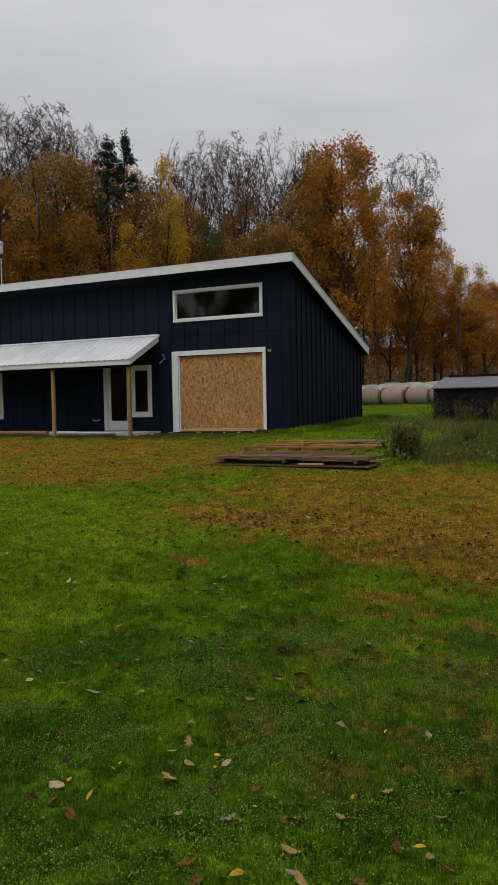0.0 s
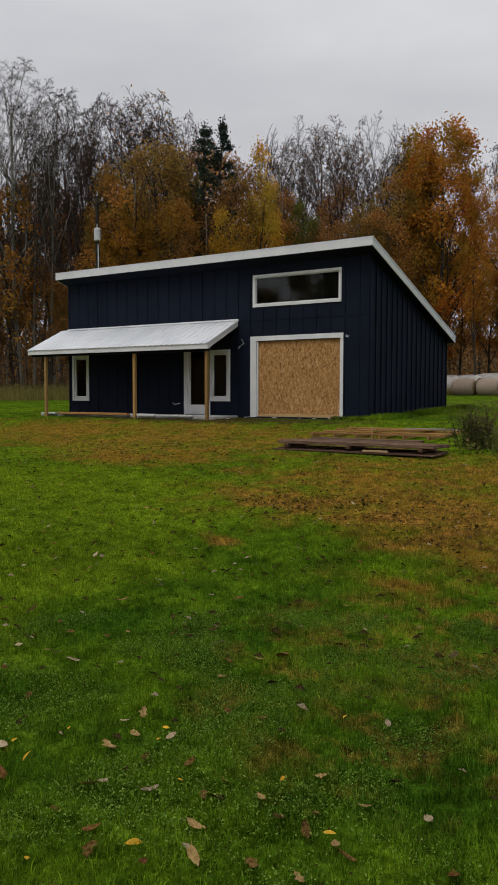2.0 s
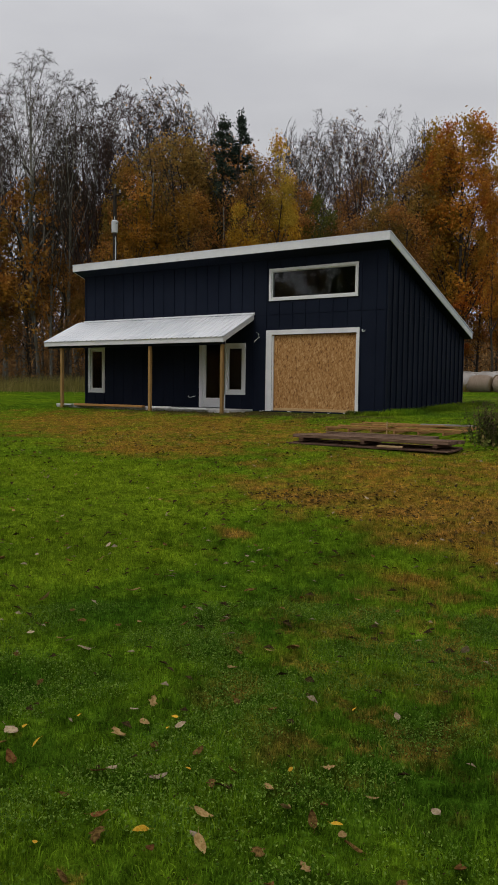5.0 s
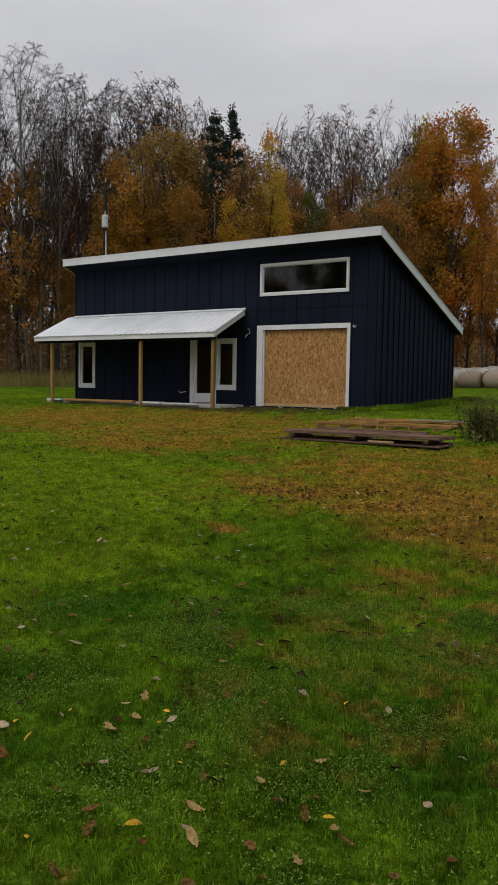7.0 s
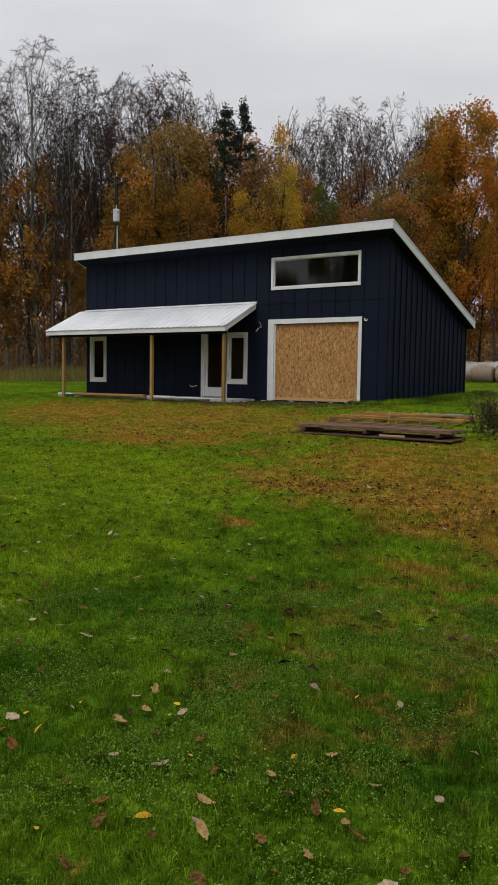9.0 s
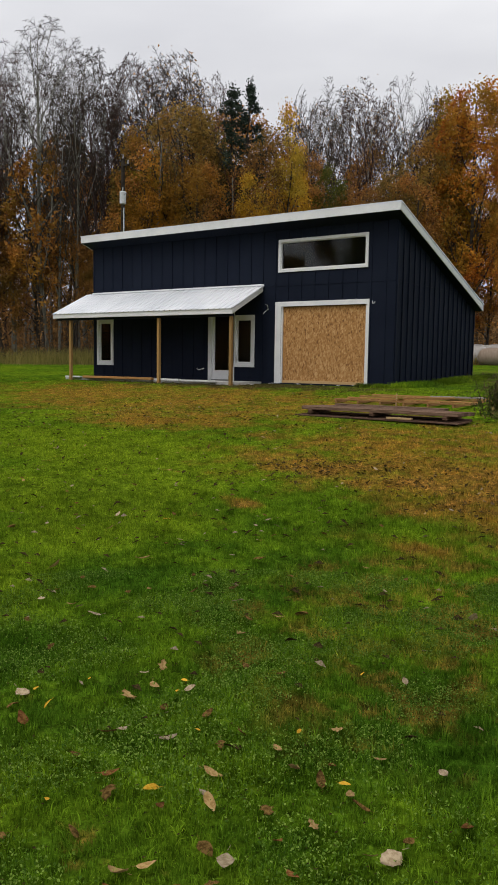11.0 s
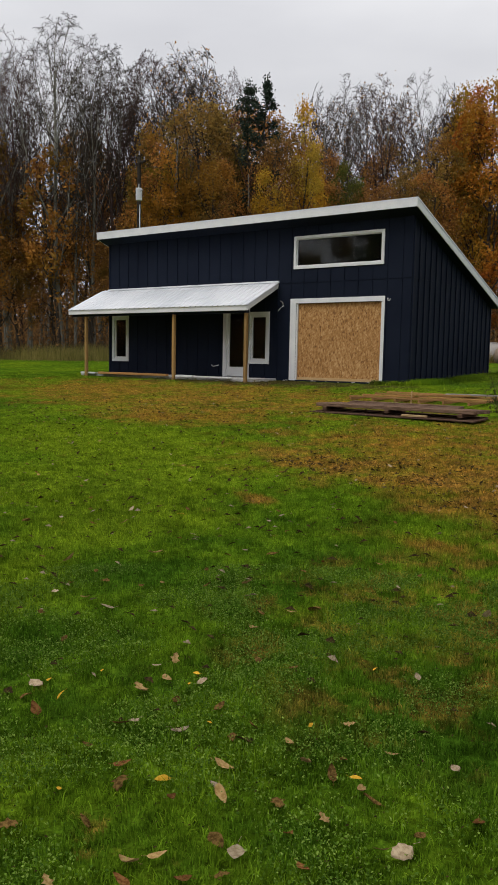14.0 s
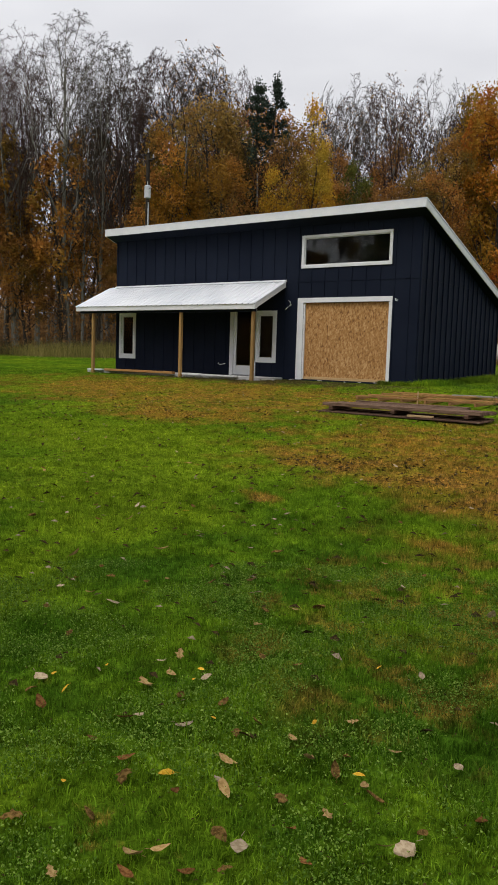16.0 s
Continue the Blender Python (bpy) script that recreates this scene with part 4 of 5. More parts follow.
def tree(kind, seed):
    """A tree 20 m high, of one of the kinds that the wood shows."""
    if kind in ("bare", "thin", "trunky"):
        counts = {"bare": (13, 8, 6, 8), "thin": (9, 5, 4, 4), "trunky": (12, 8, 6, 6)}[kind]
        first = {"bare": 0.34, "thin": 0.46, "trunky": 0.30}[kind]
        limbs = skeleton(seed, H, counts, (0.46, 0.50, 0.50, 0.6), (34, 42, 44, 46), (first, 0.2, 0.15, 0.1), (0.02, 0.05, 0.03, 0.0, 0.0), 0.19, 0.05)
        limbs = rounded(limbs, H, 3.2, 13.5)
        root = thing("bare_tree", "tall leafless grey tree at the edge of the wood", "tree", "trees of the wood")
        part("trunk", wood_mesh("trunk", [b for b in limbs if b[3] < (2 if kind == "trunky" else 1)], M_GREYBARK), None, root)
        part("branchwork", wood_mesh("branchwork", [b for b in limbs if b[3] > (1 if kind == "trunky" else 0)], M_DARKBARK if seed % 2 else M_REDTWIG), None, root)
        if kind == "bare" and seed % 3 == 0:
            part("crown", leaves_mesh("crown", seed, twig_points(limbs, (3,), 1), 1, 0.2, 0.07, M_LRUST), None, root, "few last brown leaves")
        return root
    if kind == "twiggy":
        limbs = skeleton(seed, H, (15, 8, 5, 7), (0.44, 0.5, 0.52, 0.6), (28, 34, 40, 44), (0.30, 0.15, 0.15, 0.1), (0.02, 0.08, 0.04, 0.02, 0.01), 0.16, 0.07)
        root = thing("bare_tree", "tall leafless tree with dense reddish twigs", "tree", "trees of the wood")
        part("trunk", wood_mesh("trunk", rounded(limbs, H, 3.2, 12.0), M_REDTWIG), None, root)
        return root
    if kind == "pine":
        rr = random.Random(seed)
        v, f, tips = [], [], []
        tube(v, f, [Vector((0.1 * math.sin(i), 0.1 * math.cos(2 * i), i * H / 10 - 0.2 * (i == 0))) for i in range(11)], 0.24, 0.02, 8)
        for w in range(19):
            z = H * (0.34 + 0.65 * w / 19)
            for k in range(rr.choice((3, 4, 4))):
                a, ln = rr.uniform(0, 6.28), H * 0.14 * (1 - w / 19.6) ** 0.8 * rr.uniform(0.35, 1.25)
                d = Vector((math.cos(a), math.sin(a), 0))
                pts = [Vector((0, 0, z)) + d * ln * t + Vector((0, 0, 0.16 * ln * t * t * 2)) for t in (0, 0.4, 0.75, 1)]
                tube(v, f, pts, 0.05, 0.015, 4)
                tips += [pts[1].lerp(pts[3], t) for t in (0.1, 0.35, 0.6, 0.8, 1.0)]
        tips += [Vector((0, 0, H * t)) for t in (0.9, 0.93, 0.955, 0.975, 0.99)]
        root = thing("pine_tree", "dark green pine standing above the wood", "tree", "trees of the wood")
        part("trunk", mesh_of("trunk", v, f, M_DARKBARK), None, root)
        part("crown", leaves_mesh("crown", seed, tips, 20, 0.15, 0.085, M_NEEDLE), None, root)
        return root
    mats = {"olive": (M_LOLIVE, "thinning olive-brown"), "gold": (M_LGOLD, "golden yellow"), "orange": (M_LORANGE, "orange-brown"), "low": (M_LRUST, "rust-coloured"), "green": (M_LGREEN, "dull green")}
    far = kind.startswith("far_")
    m_, word = mats[kind.replace("far_", "")]
    limbs = skeleton(seed, H, (10, 5, 3) if far else (16, 7, 4), (0.36, 0.5, 0.5), (46, 42, 42), (0.2, 0.25, 0.2), (0.02, 0.05, 0.02, 0.01), 0.2, 0.09)
    limbs = rounded(limbs, H, 3.1, 10.5)
    root = thing("autumn_tree", "broad tree with %s autumn leaves" % word, "tree", "trees of the wood")
    part("trunk", wood_mesh("trunk", limbs, M_DARKBARK), None, root)
    per = {"olive": 4, "gold": 7, "orange": 9, "low": 5, "green": 8}[kind.replace("far_", "")]
    if far:
        part("crown", leaves_mesh("crown", seed, twig_points(limbs, (2, 3), 3), 5, 0.36, 0.19, m_), None, root)
    else:
        part("crown", leaves_mesh("crown", seed, twig_points(limbs, (2, 3), 3), per, 0.34, 0.105, m_), None, root)
    return root


class Grove:
    """Builds a few trees of each kind and copies them."""

    def __init__(self):
        self.made, self.count, self.rng = {}, {}, random.Random(77)

    def stand(self, kind, x, y, height, wide=1.0):
        i = self.count.get(kind, 0)
        self.count[kind] = i + 1
        variants = {"bare": 5, "trunky": 4, "twiggy": 2, "orange": 3, "low": 3, "thin": 4, "olive": 3, "gold": 3}.get(kind, 1)
        key = (kind, i % variants)
        k = height / H
        m = pose(x, y, float(level(x, y)) - 0.05, 0, 0, self.rng.uniform(0, 360)) @ Matrix.Diagonal((k * wide, k * wide, k, 1))
        if key not in self.made:
            self.made[key] = tree(kind, 10 * len(self.made) + 3 + i)
            self.made[key].matrix_basis = m
        else:
            src = self.made[key]
            old_m = src.matrix_basis.copy()
            src.matrix_basis = Matrix()
            copy_thing(src, m)
            src.matrix_basis = old_m


grove = Grove()
BARE = [(-31.4, 24.1, 23.3, 1.08), (-30.0, 27.9, 22.5, 0.78), (-23.1, 35.0, 22.2, 0.9), (-20.2, 34.3, 21.8, 0.98), (-17.6, 37.8, 22.0, 0.87), (-9.9, 49.1, 21.8, 0.98)]
BARE += [(-36.2, 29.1, 25.1, 1.02), (-35.4, 31.2, 23.4, 0.98), (-36.5, 35.5, 24.6, 1.01), (-29.7, 39.2, 20.9, 1.19), (-28.7, 41.1, 22.1, 0.99), (-29.8, 46.3, 23.9, 0.93), (-22.3, 37.9, 21.9, 0.95), (-19.4, 37.1, 20.0, 1.1), (-19.9, 41.4, 21.2, 1.19), (-21.3, 50.6, 23.2, 1.04), (-14.7, 39.3, 19.0, 1.01), (-13.8, 41.8, 19.2, 0.98)]
TRUNKY = [(-32.7, 14.8, 22.4, 0.98), (-36.1, 12.9, 22.2, 0.96), (-31.0, 16.0, 20.9, 0.8), (-34.8, 13.8, 20.9, 0.81), (-33.1, 19.5, 22.1, 0.8), (-38.1, 11.9, 21.9, 0.99), (-31.8, 15.1, 18.6, 0.66), (-36.0, 13.0, 18.1, 0.7)]
TRUNKY += [(-49.9, 19.4, 25.4, 0.92), (-43.0, 17.0, 22.7, 0.81), (-42.1, 21.4, 24.6, 0.95), (-46.0, 27.7, 26.6, 0.8), (-37.9, 23.3, 23.5, 1.03), (-43.0, 30.9, 24.6, 1.12), (-44.3, 35.2, 27.0, 1.08)]
TWIGGY = [(-29.9, 17.2, 18.3, 1.15), (-31.5, 21.2, 20.0, 0.91)]
TWIGGY += [(-52.2, 26.5, 27.2, 0.87)]
OLIVE = [(-26.0, 20.8, 17.2, 1.07), (-25.4, 23.9, 16.9, 0.92), (-16.4, 34.0, 14.4, 0.88), (-27.3, 22.3, 18.0, 1.26), (-27.6, 19.3, 15.6, 0.96), (-15.2, 36.9, 16.9, 0.92)]
GOLD = [(-19.9, 24.0, 16.8, 0.66), (-15.7, 39.7, 20.6, 0.62), (-6.1, 56.2, 12.3, 1.1), (-21.0, 21.5, 12.1, 0.84), (-27.0, 17.9, 12.6, 0.88), (-14.7, 39.3, 19.0, 0.78)]
ORANGE = [(-12.0, 38.0, 20.0, 1.0), (-8.2, 41.3, 16.2, 1.16), (-7.5, 47.7, 13.8, 1.0), (-5.4, 60.4, 11.2, 1.06), (-9.0, 36.9, 16.0, 0.58)]
ORANGE += [(-16.8, 47.9, 11.4, 1.2), (-12.4, 43.1, 8.8, 1.44), (-10.8, 45.7, 10.1, 1.27), (-8.7, 46.3, 9.5, 1.36), (-6.9, 47.8, 9.8, 1.34), (-4.9, 47.3, 7.5, 1.73), (-3.4, 49.6, 8.1, 1.64)]
LOW = [(-27.0, 18.0, 14.7, 1.05), (-21.9, 23.9, 14.7, 0.96), (-22.5, 30.7, 15.5, 0.86), (-19.2, 34.8, 16.2, 0.9), (-24.0, 19.9, 12.9, 1.05), (-35.2, 13.2, 8.0, 1.55), (-33.5, 14.6, 7.6, 1.7), (-31.1, 15.8, 8.7, 1.38), (-29.5, 16.8, 8.0, 1.4), (-36.4, 12.5, 10.2, 1.43), (-28.0, 17.6, 10.5, 1.19)]
LOW += [(-37.5, 41.1, 23.1, 1.07), (-28.9, 33.7, 19.7, 1.09), (-29.9, 22.8, 13.0, 1.16), (-27.2, 25.0, 12.9, 1.17), (-23.9, 27.4, 11.9, 1.28), (-21.1, 29.2, 12.6, 1.2), (-17.9, 31.0, 12.5, 1.22), (-14.8, 32.5, 13.2, 1.15)]
GREEN = [(-19.7, 30.0, 13.9, 0.73)]
PINE = [(-24.0, 23.7, 19.1, 1.0), (-23.9, 25.6, 19.9, 1.0)]
for kind, rows in (("bare", BARE), ("trunky", TRUNKY), ("twiggy", TWIGGY), ("olive", OLIVE), ("gold", GOLD), ("orange", ORANGE), ("low", LOW), ("green", GREEN), ("pine", PINE)):
    for x, y, h, wide in rows:
        grove.stand(kind, x, y, h, wide)
# deeper rows of the wood
rng = random.Random(9)
for i in range(62):
    a = radians(88 + 66 * (i + rng.random()) / 62)
    d = rng.uniform(74, 104)
    x, y = 10 + d * math.cos(a), -22 + d * math.sin(a)
    left = a > radians(128)
    kind = rng.choice(("thin", "thin", "thin", "far_olive", "far_low") if left else ("thin", "far_orange", "far_olive", "far_gold", "thin", "far_orange"))
    h = rng.uniform(15, 20) if a > radians(107) else rng.uniform(9, 13)
    grove.stand(kind, x, y, h)
for i in range(26):
    a = radians(126 + 27 * (i + rng.random()) / 26)
    d = rng.uniform(54, 72)
    grove.stand(rng.choice(("thin", "thin", "far_low", "thin")), 10 + d * math.cos(a), -22 + d * math.sin(a), rng.uniform(10, 17))
# trees behind the lawn's near end, mirrored in the panes
for i in range(28):
    a = radians(166 + 180 * (i + rng.random()) / 28)
    d = rng.uniform(24, 36)
    grove.stand("thin" if 203 < math.degrees(a) < 213 or i % 3 == 0 else ("far_green", "far_olive")[i % 2], 6 + d * math.cos(a), -22 + d * math.sin(a), rng.uniform(12, 17))


def undergrowth():
    """Brush along the foot of the wood and distant tree crowns on the rise behind it; unseen brush for the panes to
    mirror.
    """
    g = np.random.default_rng(4)
    c = []
    for lo, hi, n, top, a0, a1 in ((54, 70, 1000, 3.4, 84, 158), (70, 110, 1500, 8.0, 84, 158), (150, 330, 1500, 8.0, 84, 158), (30, 44, 800, 6.0, 213, 350), (30, 44, 450, 6.0, 155, 203), (30, 44, 150, 4.0, 203, 213), (112, 150, 900, 10.0, 126, 160)):
        a = np.radians(g.uniform(a0, a1, n))
        d = g.uniform(lo, hi, n)
        x, y = 10 + d * np.cos(a), -22 + d * np.sin(a)
        keep = ~((np.degrees(a) < 118) & (d < 70))
        x, y, a = x[keep], y[keep], a[keep]
        z = level(x, y) + top * g.uniform(0, 1, len(x)) ** 1.4
        c.append(np.stack([x, y, z], 1))
    # the last is out of view, added so that the panes mirror something dark
    for i, (per, spread, size, label) in enumerate(((45, 0.6, 0.085, "tangled brown brush at the foot of the wood"), (26, 0.8, 0.16, "brush deeper in the wood"), (16, 1.4, 0.36, "far wooded slope"), (12, 0.9, 0.5, "unseen thicket beyond the lawn's near end, added to darken the panes"))):
        rows = np.concatenate(c[3:6]) if i == 3 else np.concatenate((c[2], c[6])) if i == 2 else c[i]
        me = leaves_mesh("undergrowth", 8 + i, rows, per, spread, size, M_WOODS)
        tagged(new("undergrowth", me), label, "brush", kind="stuff")


undergrowth()

# ---- tall grass and weeds ----


def blades_mesh(name, xs, ys, zs, hs, ws, lean, seed, material, segs=2):
    g = np.random.default_rng(seed)
    n = len(xs)
    a, b = g.uniform(0, 2 * np.pi, n), g.uniform(0, 2 * np.pi, n)
    l = np.abs(g.normal(0, lean, n)) * hs
    base = np.stack([xs, ys, zs], 1)
    side = np.stack([np.cos(a), np.sin(a), np.zeros(n)], 1) * (ws / 2)[:, None]
    out = np.stack([np.cos(b) * l, np.sin(b) * l, np.zeros(n)], 1)
    up = np.zeros((n, 3))
    up[:, 2] = hs
    tip = base + out + up * np.sqrt(np.clip(1 - (l / hs) ** 2 * 0.5, 0.12, 1))[:, None]
    if segs == 1:
        v = np.stack([base - side, base + side, tip], 1).reshape(-1, 3)
        return mesh_of(name, v.tolist(), np.arange(3 * n).reshape(-1, 3).tolist(), material)
    mid = base + out * 0.3 + up * 0.55
    v = np.stack([base - side, base + side, mid + side * 0.8, mid - side * 0.8, tip], 1).reshape(-1, 3)
    k = 5 * np.arange(n)[:, None]
    faces = (k + np.array([0, 1, 2, 3])).tolist() + (k + np.array([3, 2, 4])).tolist()
    return mesh_of(name, v.tolist(), faces, material)


def tall_grass(name, label, n, xy, h, seed, material, lean=0.3, w=0.012):
    g = np.random.default_rng(seed)
    x, y = xy(g, n)
    hs = h * g.uniform(0.35, 1.1, n)
    me = blades_mesh(name, x, y, level(x, y) - 0.02, hs, np.full(n, w), lean, seed, material)
    tagged(new(name, me), label, "tall grass", kind="stuff")


def strip(x0, y0, x1, y1, width):
    def f(g, n):
        t = g.uniform(0, 1, n)
        s = g.normal(0, width / 2, n)
        ln = math.hypot(x1 - x0, y1 - y0)
        return x0 + (x1 - x0) * t - (y1 - y0) / ln * s, y0 + (y1 - y0) * t + (x1 - x0) / ln * s
    return f


tall_grass("meadow_edge", "tall straw-coloured grass along the foot of the wood", 24000, strip(-48, 3.5, -14, 22.5, 4.2), 1.1, 1, M_MEADOW, 0.5, 0.02)
tall_grass("meadow_edge", "tall grass behind the barn and round the bales", 9000, strip(-12, 33, 12, 35, 3.0), 0.8, 2, M_MEADOW, 0.3, 0.03)
tall_grass("weed_grass", "rank green grass round the weeds by the shed", 9000, strip(5.0, -4.2, 13, -1.8, 1.7), 0.36, 3, M_WEED, 1.1, 0.015)
tall_grass("weed_grass", "rank grass between the weeds and the shed", 8000, strip(4.0, 0.6, 12, 4.0, 3.4), 0.4, 6, M_WEED, 1.0, 0.015)
tall_grass("wall_grass", "unmown green grass along the barn's side wall", 9000, strip(0.35, -0.25, 0.45, 7.5, 0.45), 0.2, 4, M_BLADES, 0.5)
tall_grass("wall_grass", "grass tufts at the barn's corner by the garage", 1500, strip(-1.0, -0.3, 0.3, -0.3, 0.3), 0.14, 5, M_BLADES, 0.5)


def broad_weeds():
    """Low broad-leaved growth at the edge of the mown lawn, in uneven clumps."""
    g = np.random.default_rng(33)
    cx, cy = strip(4.6, -4.9, 13, -2.9, 0.8)(g, 130)
    k = 26
    r = np.repeat(g.uniform(0.08, 0.22, 130), k)
    x, y = np.repeat(cx, k) + g.normal(0, 1, 130 * k) * r, np.repeat(cy, k) + g.normal(0, 1, 130 * k) * r
    z = level(x, y) + r * g.uniform(0.1, 1.5, 130 * k)
    me = leaves_mesh("broad_weeds", 34, np.stack([x, y, z], 1), 1, 0.02, 0.05, M_WEED)
    tagged(new("broad_weeds", me), "low broad-leaved weeds at the edge of the lawn", "weeds", kind="stuff")


broad_weeds()
tall_grass("dead_brush", "dark dead stalks at the foot of the wood", 14000, strip(-48, 6.0, -14, 25.0, 3.0), 1.5, 7, M_DRYWEED, 0.45, 0.022)


def weed(seed, height):
    rr = random.Random(seed)
    v, f, low, top = [], [], [], []
    for s in range(rr.choice((4, 6, 8))):
        a, sp = rr.uniform(0, 6.28), rr.uniform(0.03, 0.22)
        p, d, pts = Vector((math.cos(a) * sp, math.sin(a) * sp, -0.02)), Vector((math.cos(a) * 0.22, math.sin(a) * 0.22, 1)), []
        hh = height * rr.uniform(0.55, 1.0)
        for i in range(6):
            pts.append(p.copy())
            d = (d + Vector((rr.gauss(0, 0.1), rr.gauss(0, 0.1), 0))).normalized()
            p = p + d * hh / 5
            (low if i < 4 else top).append(p.copy())
        tube(v, f, pts, 0.011, 0.005, 4)
        for j in range(4):
            q = pts[3 + j % 3]
            e = q + Vector((rr.gauss(0, 0.1), rr.gauss(0, 0.1), rr.uniform(0.08, 0.22)))
            tube(v, f, [q, e], 0.003, 0.002, 3)
            top.append(e)
    root = thing("weed_plant", "tall half-dead weed with dry seed heads", "weed", "weeds by the shed")
    part("stem", mesh_of("stem", v, f, M_DRYWEED), None, root)
    part("leaves", leaves_mesh("leaves", seed, low, 4, 0.06, 0.05, M_WEEDLEAF), None, root)["kind"] = "stuff"
    part("seed_head", leaves_mesh("seed_head", seed + 1, top, 9, 0.035, 0.016, M_DRYWEED), None, root)["kind"] = "stuff"
    return root


weeds = [weed(31 + i, 1.0) for i in range(4)]
rng = random.Random(14)
spots = [(4.75, -4.95, 0.92), (4.95, -4.7, 0.95), (4.6, -4.75, 0.85), (5.1, -4.9, 0.8), (4.85, -4.5, 1.0), (4.45, -4.9, 0.6), (5.0, -5.1, 0.6)]
spots += [(rng.uniform(5.2, 11.5), rng.uniform(-4.2, -2.4), rng.uniform(0.3, 0.65)) for i in range(22)]
spots += [(rng.uniform(3.4, 9.0), rng.uniform(1.0, 5.2), rng.uniform(0.5, 0.95)) for i in range(18)]
for i, (x, y, h) in enumerate(spots):
    m = pose(x, y, float(level(x, y)), 0, 0, rng.uniform(0, 360)) @ Matrix.Scale(h, 4)
    if i < 4:
        weeds[i].matrix_basis = m
    else:
        src = weeds[i % 4]
        keep = src.matrix_basis.copy()
        src.matrix_basis = Matrix()
        copy_thing(src, m)
        src.matrix_basis = keep

# ---- lawn blades ----


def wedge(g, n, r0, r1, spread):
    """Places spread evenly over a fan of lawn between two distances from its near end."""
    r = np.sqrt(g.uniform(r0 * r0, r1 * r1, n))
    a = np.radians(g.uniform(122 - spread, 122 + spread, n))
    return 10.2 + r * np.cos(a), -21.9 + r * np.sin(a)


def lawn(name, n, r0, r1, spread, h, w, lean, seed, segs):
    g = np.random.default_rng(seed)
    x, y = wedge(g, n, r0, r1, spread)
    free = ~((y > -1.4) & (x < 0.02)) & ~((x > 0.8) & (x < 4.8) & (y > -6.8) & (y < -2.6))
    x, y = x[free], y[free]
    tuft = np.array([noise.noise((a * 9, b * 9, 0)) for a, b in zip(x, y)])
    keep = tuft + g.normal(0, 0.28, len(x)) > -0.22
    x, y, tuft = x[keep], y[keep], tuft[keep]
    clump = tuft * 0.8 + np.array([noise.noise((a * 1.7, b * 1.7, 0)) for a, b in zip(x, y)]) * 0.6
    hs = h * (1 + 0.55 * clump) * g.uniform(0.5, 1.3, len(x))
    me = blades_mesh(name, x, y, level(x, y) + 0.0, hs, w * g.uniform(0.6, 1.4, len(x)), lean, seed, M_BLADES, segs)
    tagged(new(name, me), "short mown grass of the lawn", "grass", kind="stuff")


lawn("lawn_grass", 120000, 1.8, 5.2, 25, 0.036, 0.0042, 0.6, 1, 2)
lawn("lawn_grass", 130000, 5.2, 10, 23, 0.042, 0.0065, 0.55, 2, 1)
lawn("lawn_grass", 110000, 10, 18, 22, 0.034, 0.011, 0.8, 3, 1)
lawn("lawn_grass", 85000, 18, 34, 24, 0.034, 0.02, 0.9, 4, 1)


def clover():
    """Small round weed leaves among the near blades."""
    g = np.random.default_rng(12)
    n = 120000
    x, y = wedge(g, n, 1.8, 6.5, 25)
    dens = np.array([noise.noise((a * 1.7, b * 1.7, 5)) for a, b in zip(x, y)])
    keep = dens + g.normal(0, 0.15, n) > 0.0
    x, y = x[keep], y[keep]
    z = level(x, y) + g.uniform(0.018, 0.042, len(x))
    c = np.stack([x, y, z], 1)
    me = leaves_mesh("clover", 13, c, 1, 0.003, 0.0066, M_CLOVER)
    tagged(new("clover", me), "small round weed leaves in the lawn", "clover", kind="stuff")


clover()

# ---- fallen leaves ----


def leaf_mesh(seed, material, lobed=False):
    """A dry, curled leaf with a midrib and a short stalk."""
    rr = random.Random(seed)
    n, v, f = 9, [], []
    L, wd = 0.05, rr.uniform(0.42, 0.62) * 0.05
    curl, twist = rr.uniform(-0.5, 0.5), rr.uniform(-0.4, 0.4)
    for i in range(n + 1):
        t = i / n
        half = wd * (math.sin(math.pi * t ** 0.8) ** 0.8) + 0.0006
        if lobed:
            half *= 1.0 + 0.45 * (1 if i % 3 == 1 else -0.45)
        half *= 1 + rr.uniform(-0.1, 0.1)
        xx, zz = (t - 0.5) * 2 * L, 0.010 * math.sin(3 * t + seed) + 0.012 * curl * (2 * t - 1) ** 2
        for s in (-1, -0.5, 0, 0.5, 1):
            v.append((xx + rr.uniform(-1, 1) * 0.0012, s * half, zz + 0.018 * curl * abs(s) ** 2 + s * half * twist * 0.5 + 0.008))
    for i in range(n):
        for k in range(4):
            a = i * 5 + k
            f.append((a, a + 1, a + 6, a + 5))
    base = len(v)
    tube(v, f, [Vector((-L, 0, 0.008)), Vector((-L - 0.012, 0.002, 0.007)), Vector((-L - 0.026, 0.006, 0.01))], 0.0011, 0.0008, 4)
    return mesh_of("fallen_leaf", [tuple(p) for p in v], f, material, True)


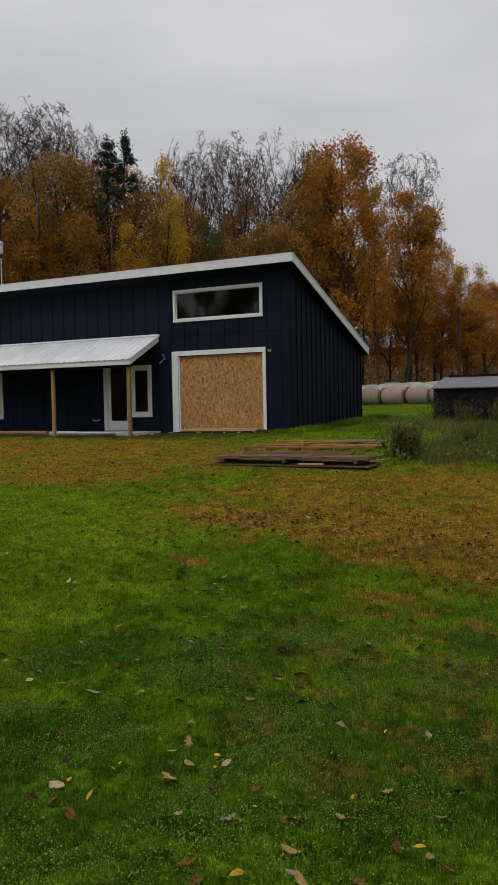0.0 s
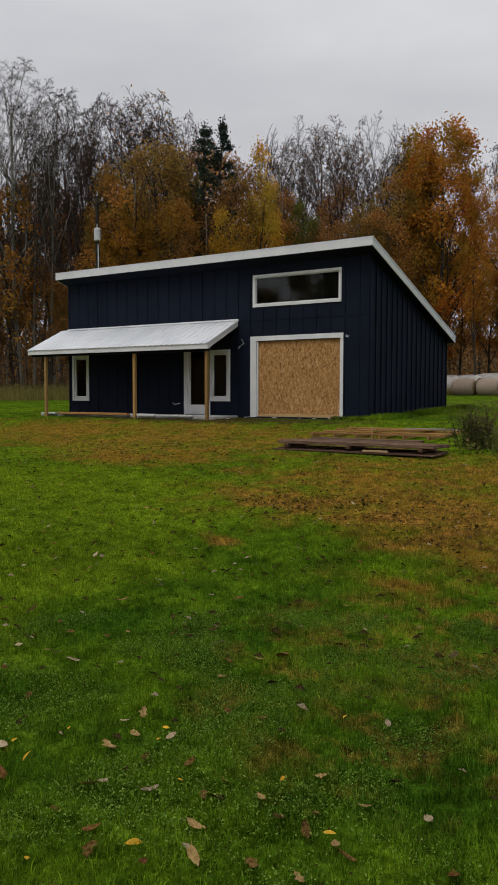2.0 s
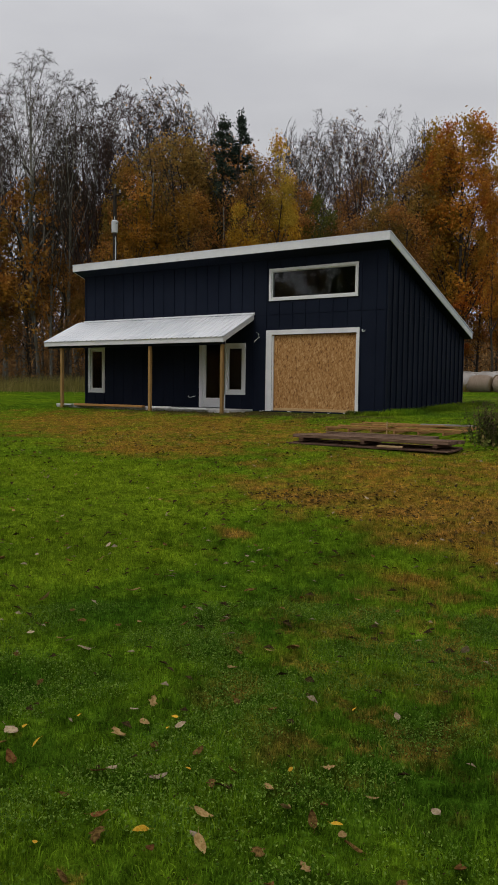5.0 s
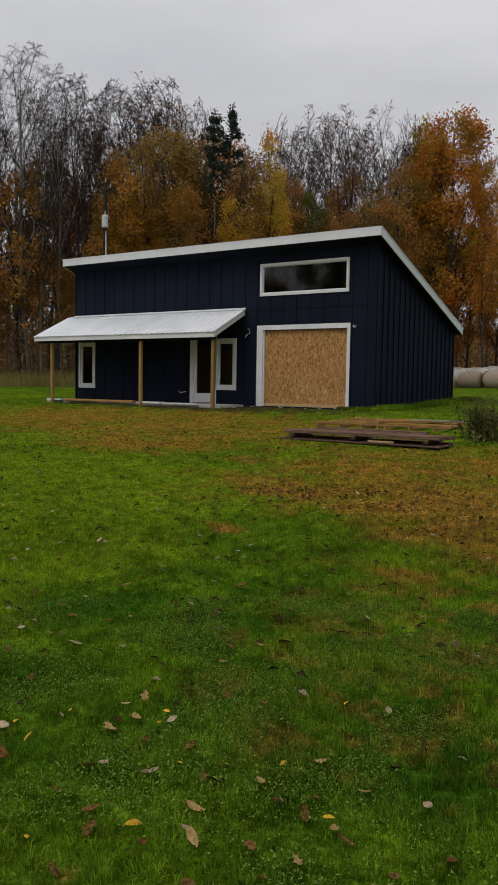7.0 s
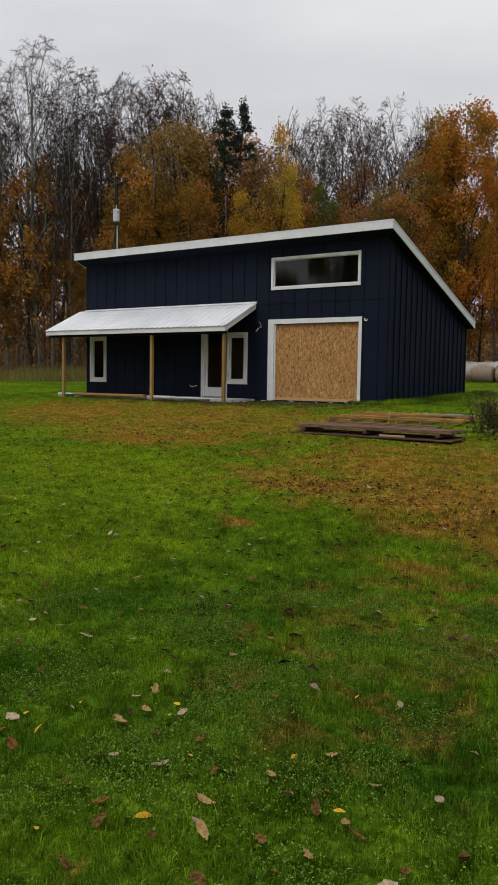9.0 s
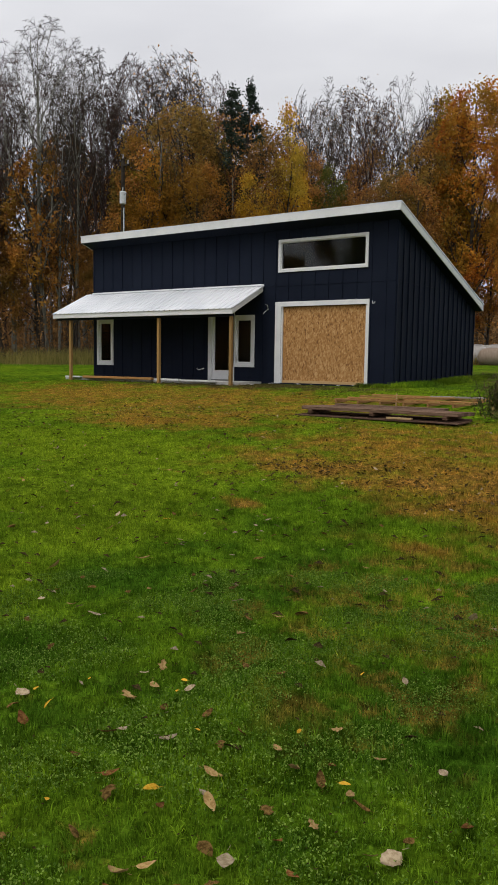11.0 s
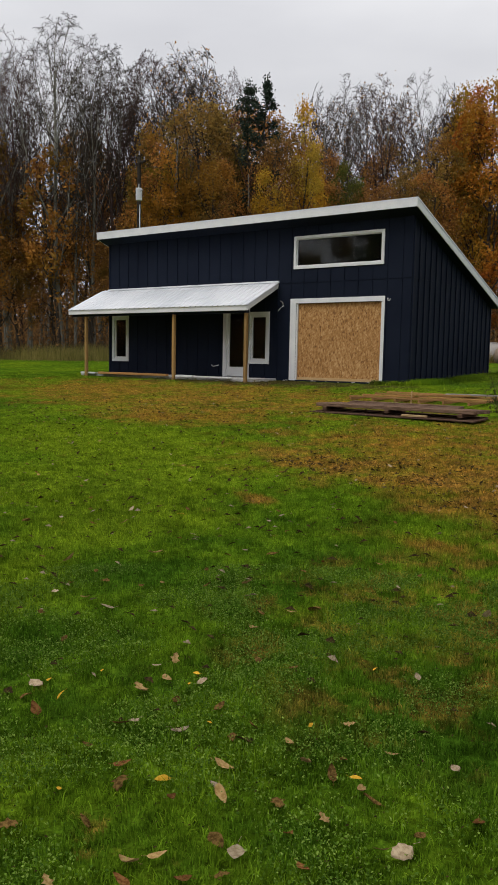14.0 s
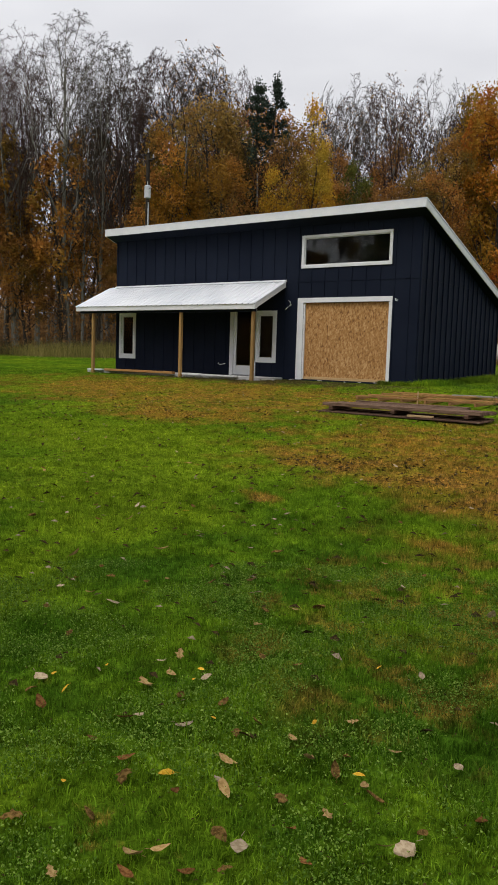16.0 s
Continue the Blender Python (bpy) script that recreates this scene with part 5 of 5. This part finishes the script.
LEAF_SPOTS = {}
LEAF_SPOTS["pale"] = [(8.03, -19.04, 0.86), (7.09, -19.12, 0.93), (8.47, -19.32, 0.5), (8.82, -19.64, 1.08), (9.27, -19.26, 0.99), (9.2, -18.6, 0.58), (6.75, -17.87, 0.71), (6.46, -18.02, 0.94), (5.92, -18.02, 0.93), (7.77, -18.57, 0.57), (7.8, -19.11, 0.52), (7.07, -17.24, 0.45), (4.03, -16.37, 0.76), (7.41, -18.54, 0.54), (8.58, -16.58, 1.02), (8.65, -17.8, 0.53)]
LEAF_SPOTS["tan"] = [(7.59, -18.65, 0.92), (7.44, -18.42, 0.85), (8.41, -19.19, 0.84), (8.54, -19.37, 0.97), (8.51, -18.84, 0.59), (8.66, -18.94, 0.85), (8.96, -18.99, 0.59), (8.95, -19.26, 0.6), (8.92, -18.64, 0.59), (8.63, -18.51, 0.52), (7.49, -17.73, 0.87), (5.31, -17.37, 1.41), (5.75, -16.79, 1.16), (6.4, -17.4, 0.55), (6.18, -17.97, 0.68), (6.89, -17.0, 1.02), (7.58, -18.84, 1.23), (8.56, -19.9, 0.88), (8.61, -19.81, 0.68), (8.43, -20.14, 0.59), (9.21, -19.3, 0.49), (7.52, -17.34, 0.63), (4.68, -16.11, 0.73)]
LEAF_SPOTS["yellow"] = [(7.12, -19.06, 0.58), (7.32, -19.15, 0.73), (8.1, -18.91, 0.36), (8.28, -19.43, 0.87), (8.9, -18.93, 0.65), (8.49, -18.63, 0.41), (8.41, -17.84, 0.48), (4.86, -15.47, 0.98), (7.73, -18.63, 0.45), (7.67, -18.5, 0.47), (8.01, -19.74, 0.5), (7.24, -18.79, 0.42)]
LEAF_SPOTS["red"] = [(7.35, -19.33, 0.98), (8.05, -19.43, 0.81), (8.39, -19.5, 0.53), (8.77, -18.81, 0.72), (8.89, -19.41, 0.62), (9.04, -19.55, 0.55), (9.42, -18.92, 0.92), (8.61, -19.98, 0.7), (8.76, -19.85, 0.58)]
LEAF_SPOTS["brown"] = [(7.18, -19.26, 0.7), (8.03, -18.75, 0.75), (8.28, -18.81, 0.66), (8.27, -18.95, 0.6), (8.16, -19.55, 0.91), (8.8, -18.96, 0.79), (9.03, -19.04, 0.76), (8.71, -19.61, 0.74), (9.28, -19.14, 0.63), (6.28, -17.51, 0.78), (7.78, -19.18, 0.67), (7.81, -18.83, 0.76), (7.82, -19.42, 0.49), (8.05, -20.02, 0.78), (8.25, -19.82, 0.6), (8.85, -19.75, 0.51), (8.74, -19.27, 0.75), (8.04, -18.1, 0.53), (7.81, -18.12, 0.55), (7.61, -17.19, 1.29), (7.37, -17.49, 0.84), (6.68, -18.58, 0.59), (3.86, -16.68, 1.4), (6.17, -18.35, 0.51), (5.98, -17.59, 0.72), (6.69, -17.23, 0.62), (6.26, -16.44, 0.62), (6.53, -16.17, 0.89), (6.54, -15.08, 1.7), (3.92, -15.88, 0.79), (5.54, -16.25, 0.67)]
LEAF_WORDS = {"pale": "pale upturned dead leaf lying on the grass", "tan": "curled tan dead leaf lying on the grass", "brown": "dark brown dead leaf sunk in the grass", "red": "dark red-brown dead leaf on the grass", "yellow": "small bright yellow leaf on the grass"}
rng = random.Random(8)
leaf_kinds = {k: [leaf_mesh(50 + 7 * i + len(k), M_LEAF[k], i == 2 and k in ("tan", "brown")) for i in range(3)] for k in LEAF_SPOTS}


def drop_leaf(kind, x, y, size):
    ob = part("fallen_leaf", rng.choice(leaf_kinds[kind]), None)
    z = float(level(x, y)) + (0.03 if kind in ("brown", "red") else 0.036) + (0.012 if y > -17.5 else 0.0)
    ob.matrix_basis = pose(x, y, z, rng.gauss(0, 14), rng.gauss(0, 14), rng.uniform(0, 360)) @ Matrix.Scale(size, 4)
    tagged(ob, LEAF_WORDS[kind], "leaf", "fallen leaves")


for kind, rows in LEAF_SPOTS.items():
    for x, y, size in rows:
        drop_leaf(kind, x, y, (0.8 if kind == "yellow" else 1.1) * min(size, 1.2))
for i in range(170):
    r, a = rng.uniform(6.0, 18), radians(rng.uniform(100, 146))
    drop_leaf(rng.choice(("brown", "brown", "brown", "tan", "pale", "red")), 10.2 + r * math.cos(a), -21.9 + r * math.sin(a), rng.uniform(0.5, 0.85))


def flat_leaves(name, seed, x, y, z, size, material):
    """Bits that lie nearly flat, each a little tilted."""
    g = np.random.default_rng(seed)
    n = len(x)
    a = g.uniform(0, 2 * np.pi, n)
    u = np.stack([np.cos(a), np.sin(a), g.normal(0, 0.3, n)], 1)
    w = np.stack([-np.sin(a), np.cos(a), g.normal(0, 0.3, n)], 1)
    s = size * g.uniform(0.4, 1.5, (n, 1))
    c = np.stack([x, y, z], 1)
    lift = np.array([0, 0, 1.0]) * s * 0.3
    quad = np.stack([c - u * s, c - w * s * 0.55 + lift, c + u * s, c + w * s * 0.55 + lift], 1).reshape(-1, 3)
    return mesh_of(name, quad.tolist(), np.arange(4 * n).reshape(-1, 4).tolist(), material)


def litter(name, label, n, r0, r1, size, seed, material):
    """Bits of dead leaf scattered thinly over the lawn; dark ones also stand for shaded holes."""
    g = np.random.default_rng(seed)
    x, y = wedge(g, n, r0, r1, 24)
    free = ~((y > -1.4) & (x < 0.3))
    x, y = x[free], y[free]
    me = flat_leaves(name, seed, x, y, level(x, y) + 0.03, size, material)
    tagged(new(name, me), label, "leaf litter", kind="stuff")


# dark bits: dead leaf, and the shade in small holes of the turf
litter("leaf_litter", "scattered dark bits for dead leaf and for shaded holes in the turf", 1500, 3.5, 22, 0.034, 41, M_CRUMB)
litter("leaf_litter", "scattered pale bits of dead leaf", 500, 3.5, 22, 0.026, 42, M_LEAF["pale"])
litter("leaf_litter", "small clippings and crumbs of dead leaf", 1500, 1.8, 6, 0.006, 43, M_CRUMB)


def tufts(name, label, seed, n, spot, h, w):
    """Coarse tufts of longer grass that stand out of the lawn."""
    g = np.random.default_rng(seed)
    cx, cy = spot(g, n)
    k = 34
    x, y = np.repeat(cx, k) + g.normal(0, 0.05, n * k), np.repeat(cy, k) + g.normal(0, 0.05, n * k)
    hs = h * np.repeat(g.uniform(0.6, 1.2, n), k) * g.uniform(0.5, 1.1, n * k)
    me = blades_mesh(name, x, y, level(x, y) - 0.005, hs, np.full(n * k, w), 0.55, seed, M_BLADES)
    tagged(new(name, me), label, "grass", kind="stuff")


tufts("coarse_tuft", "coarse green tufts beside the worn ground", 61, 260, strip(9.6, -19.3, 6.2, -12.6, 1.7), 0.085, 0.006)
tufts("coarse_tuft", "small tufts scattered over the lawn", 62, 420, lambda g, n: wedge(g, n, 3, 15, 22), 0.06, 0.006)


def crumbs():
    """Dark clods and dead bits where the turf is worn away."""
    g = np.random.default_rng(71)
    n = 800
    x, y = strip(3.6, -11.5, 9.8, -12.9, 1.7)(g, n)
    me = flat_leaves("soil_crumbs", 72, x, y, level(x, y) + 0.02, 0.03, M_CRUMB)
    tagged(new("soil_crumbs", me), "dark clods and dead bits on the worn ground", "debris", kind="stuff")


crumbs()
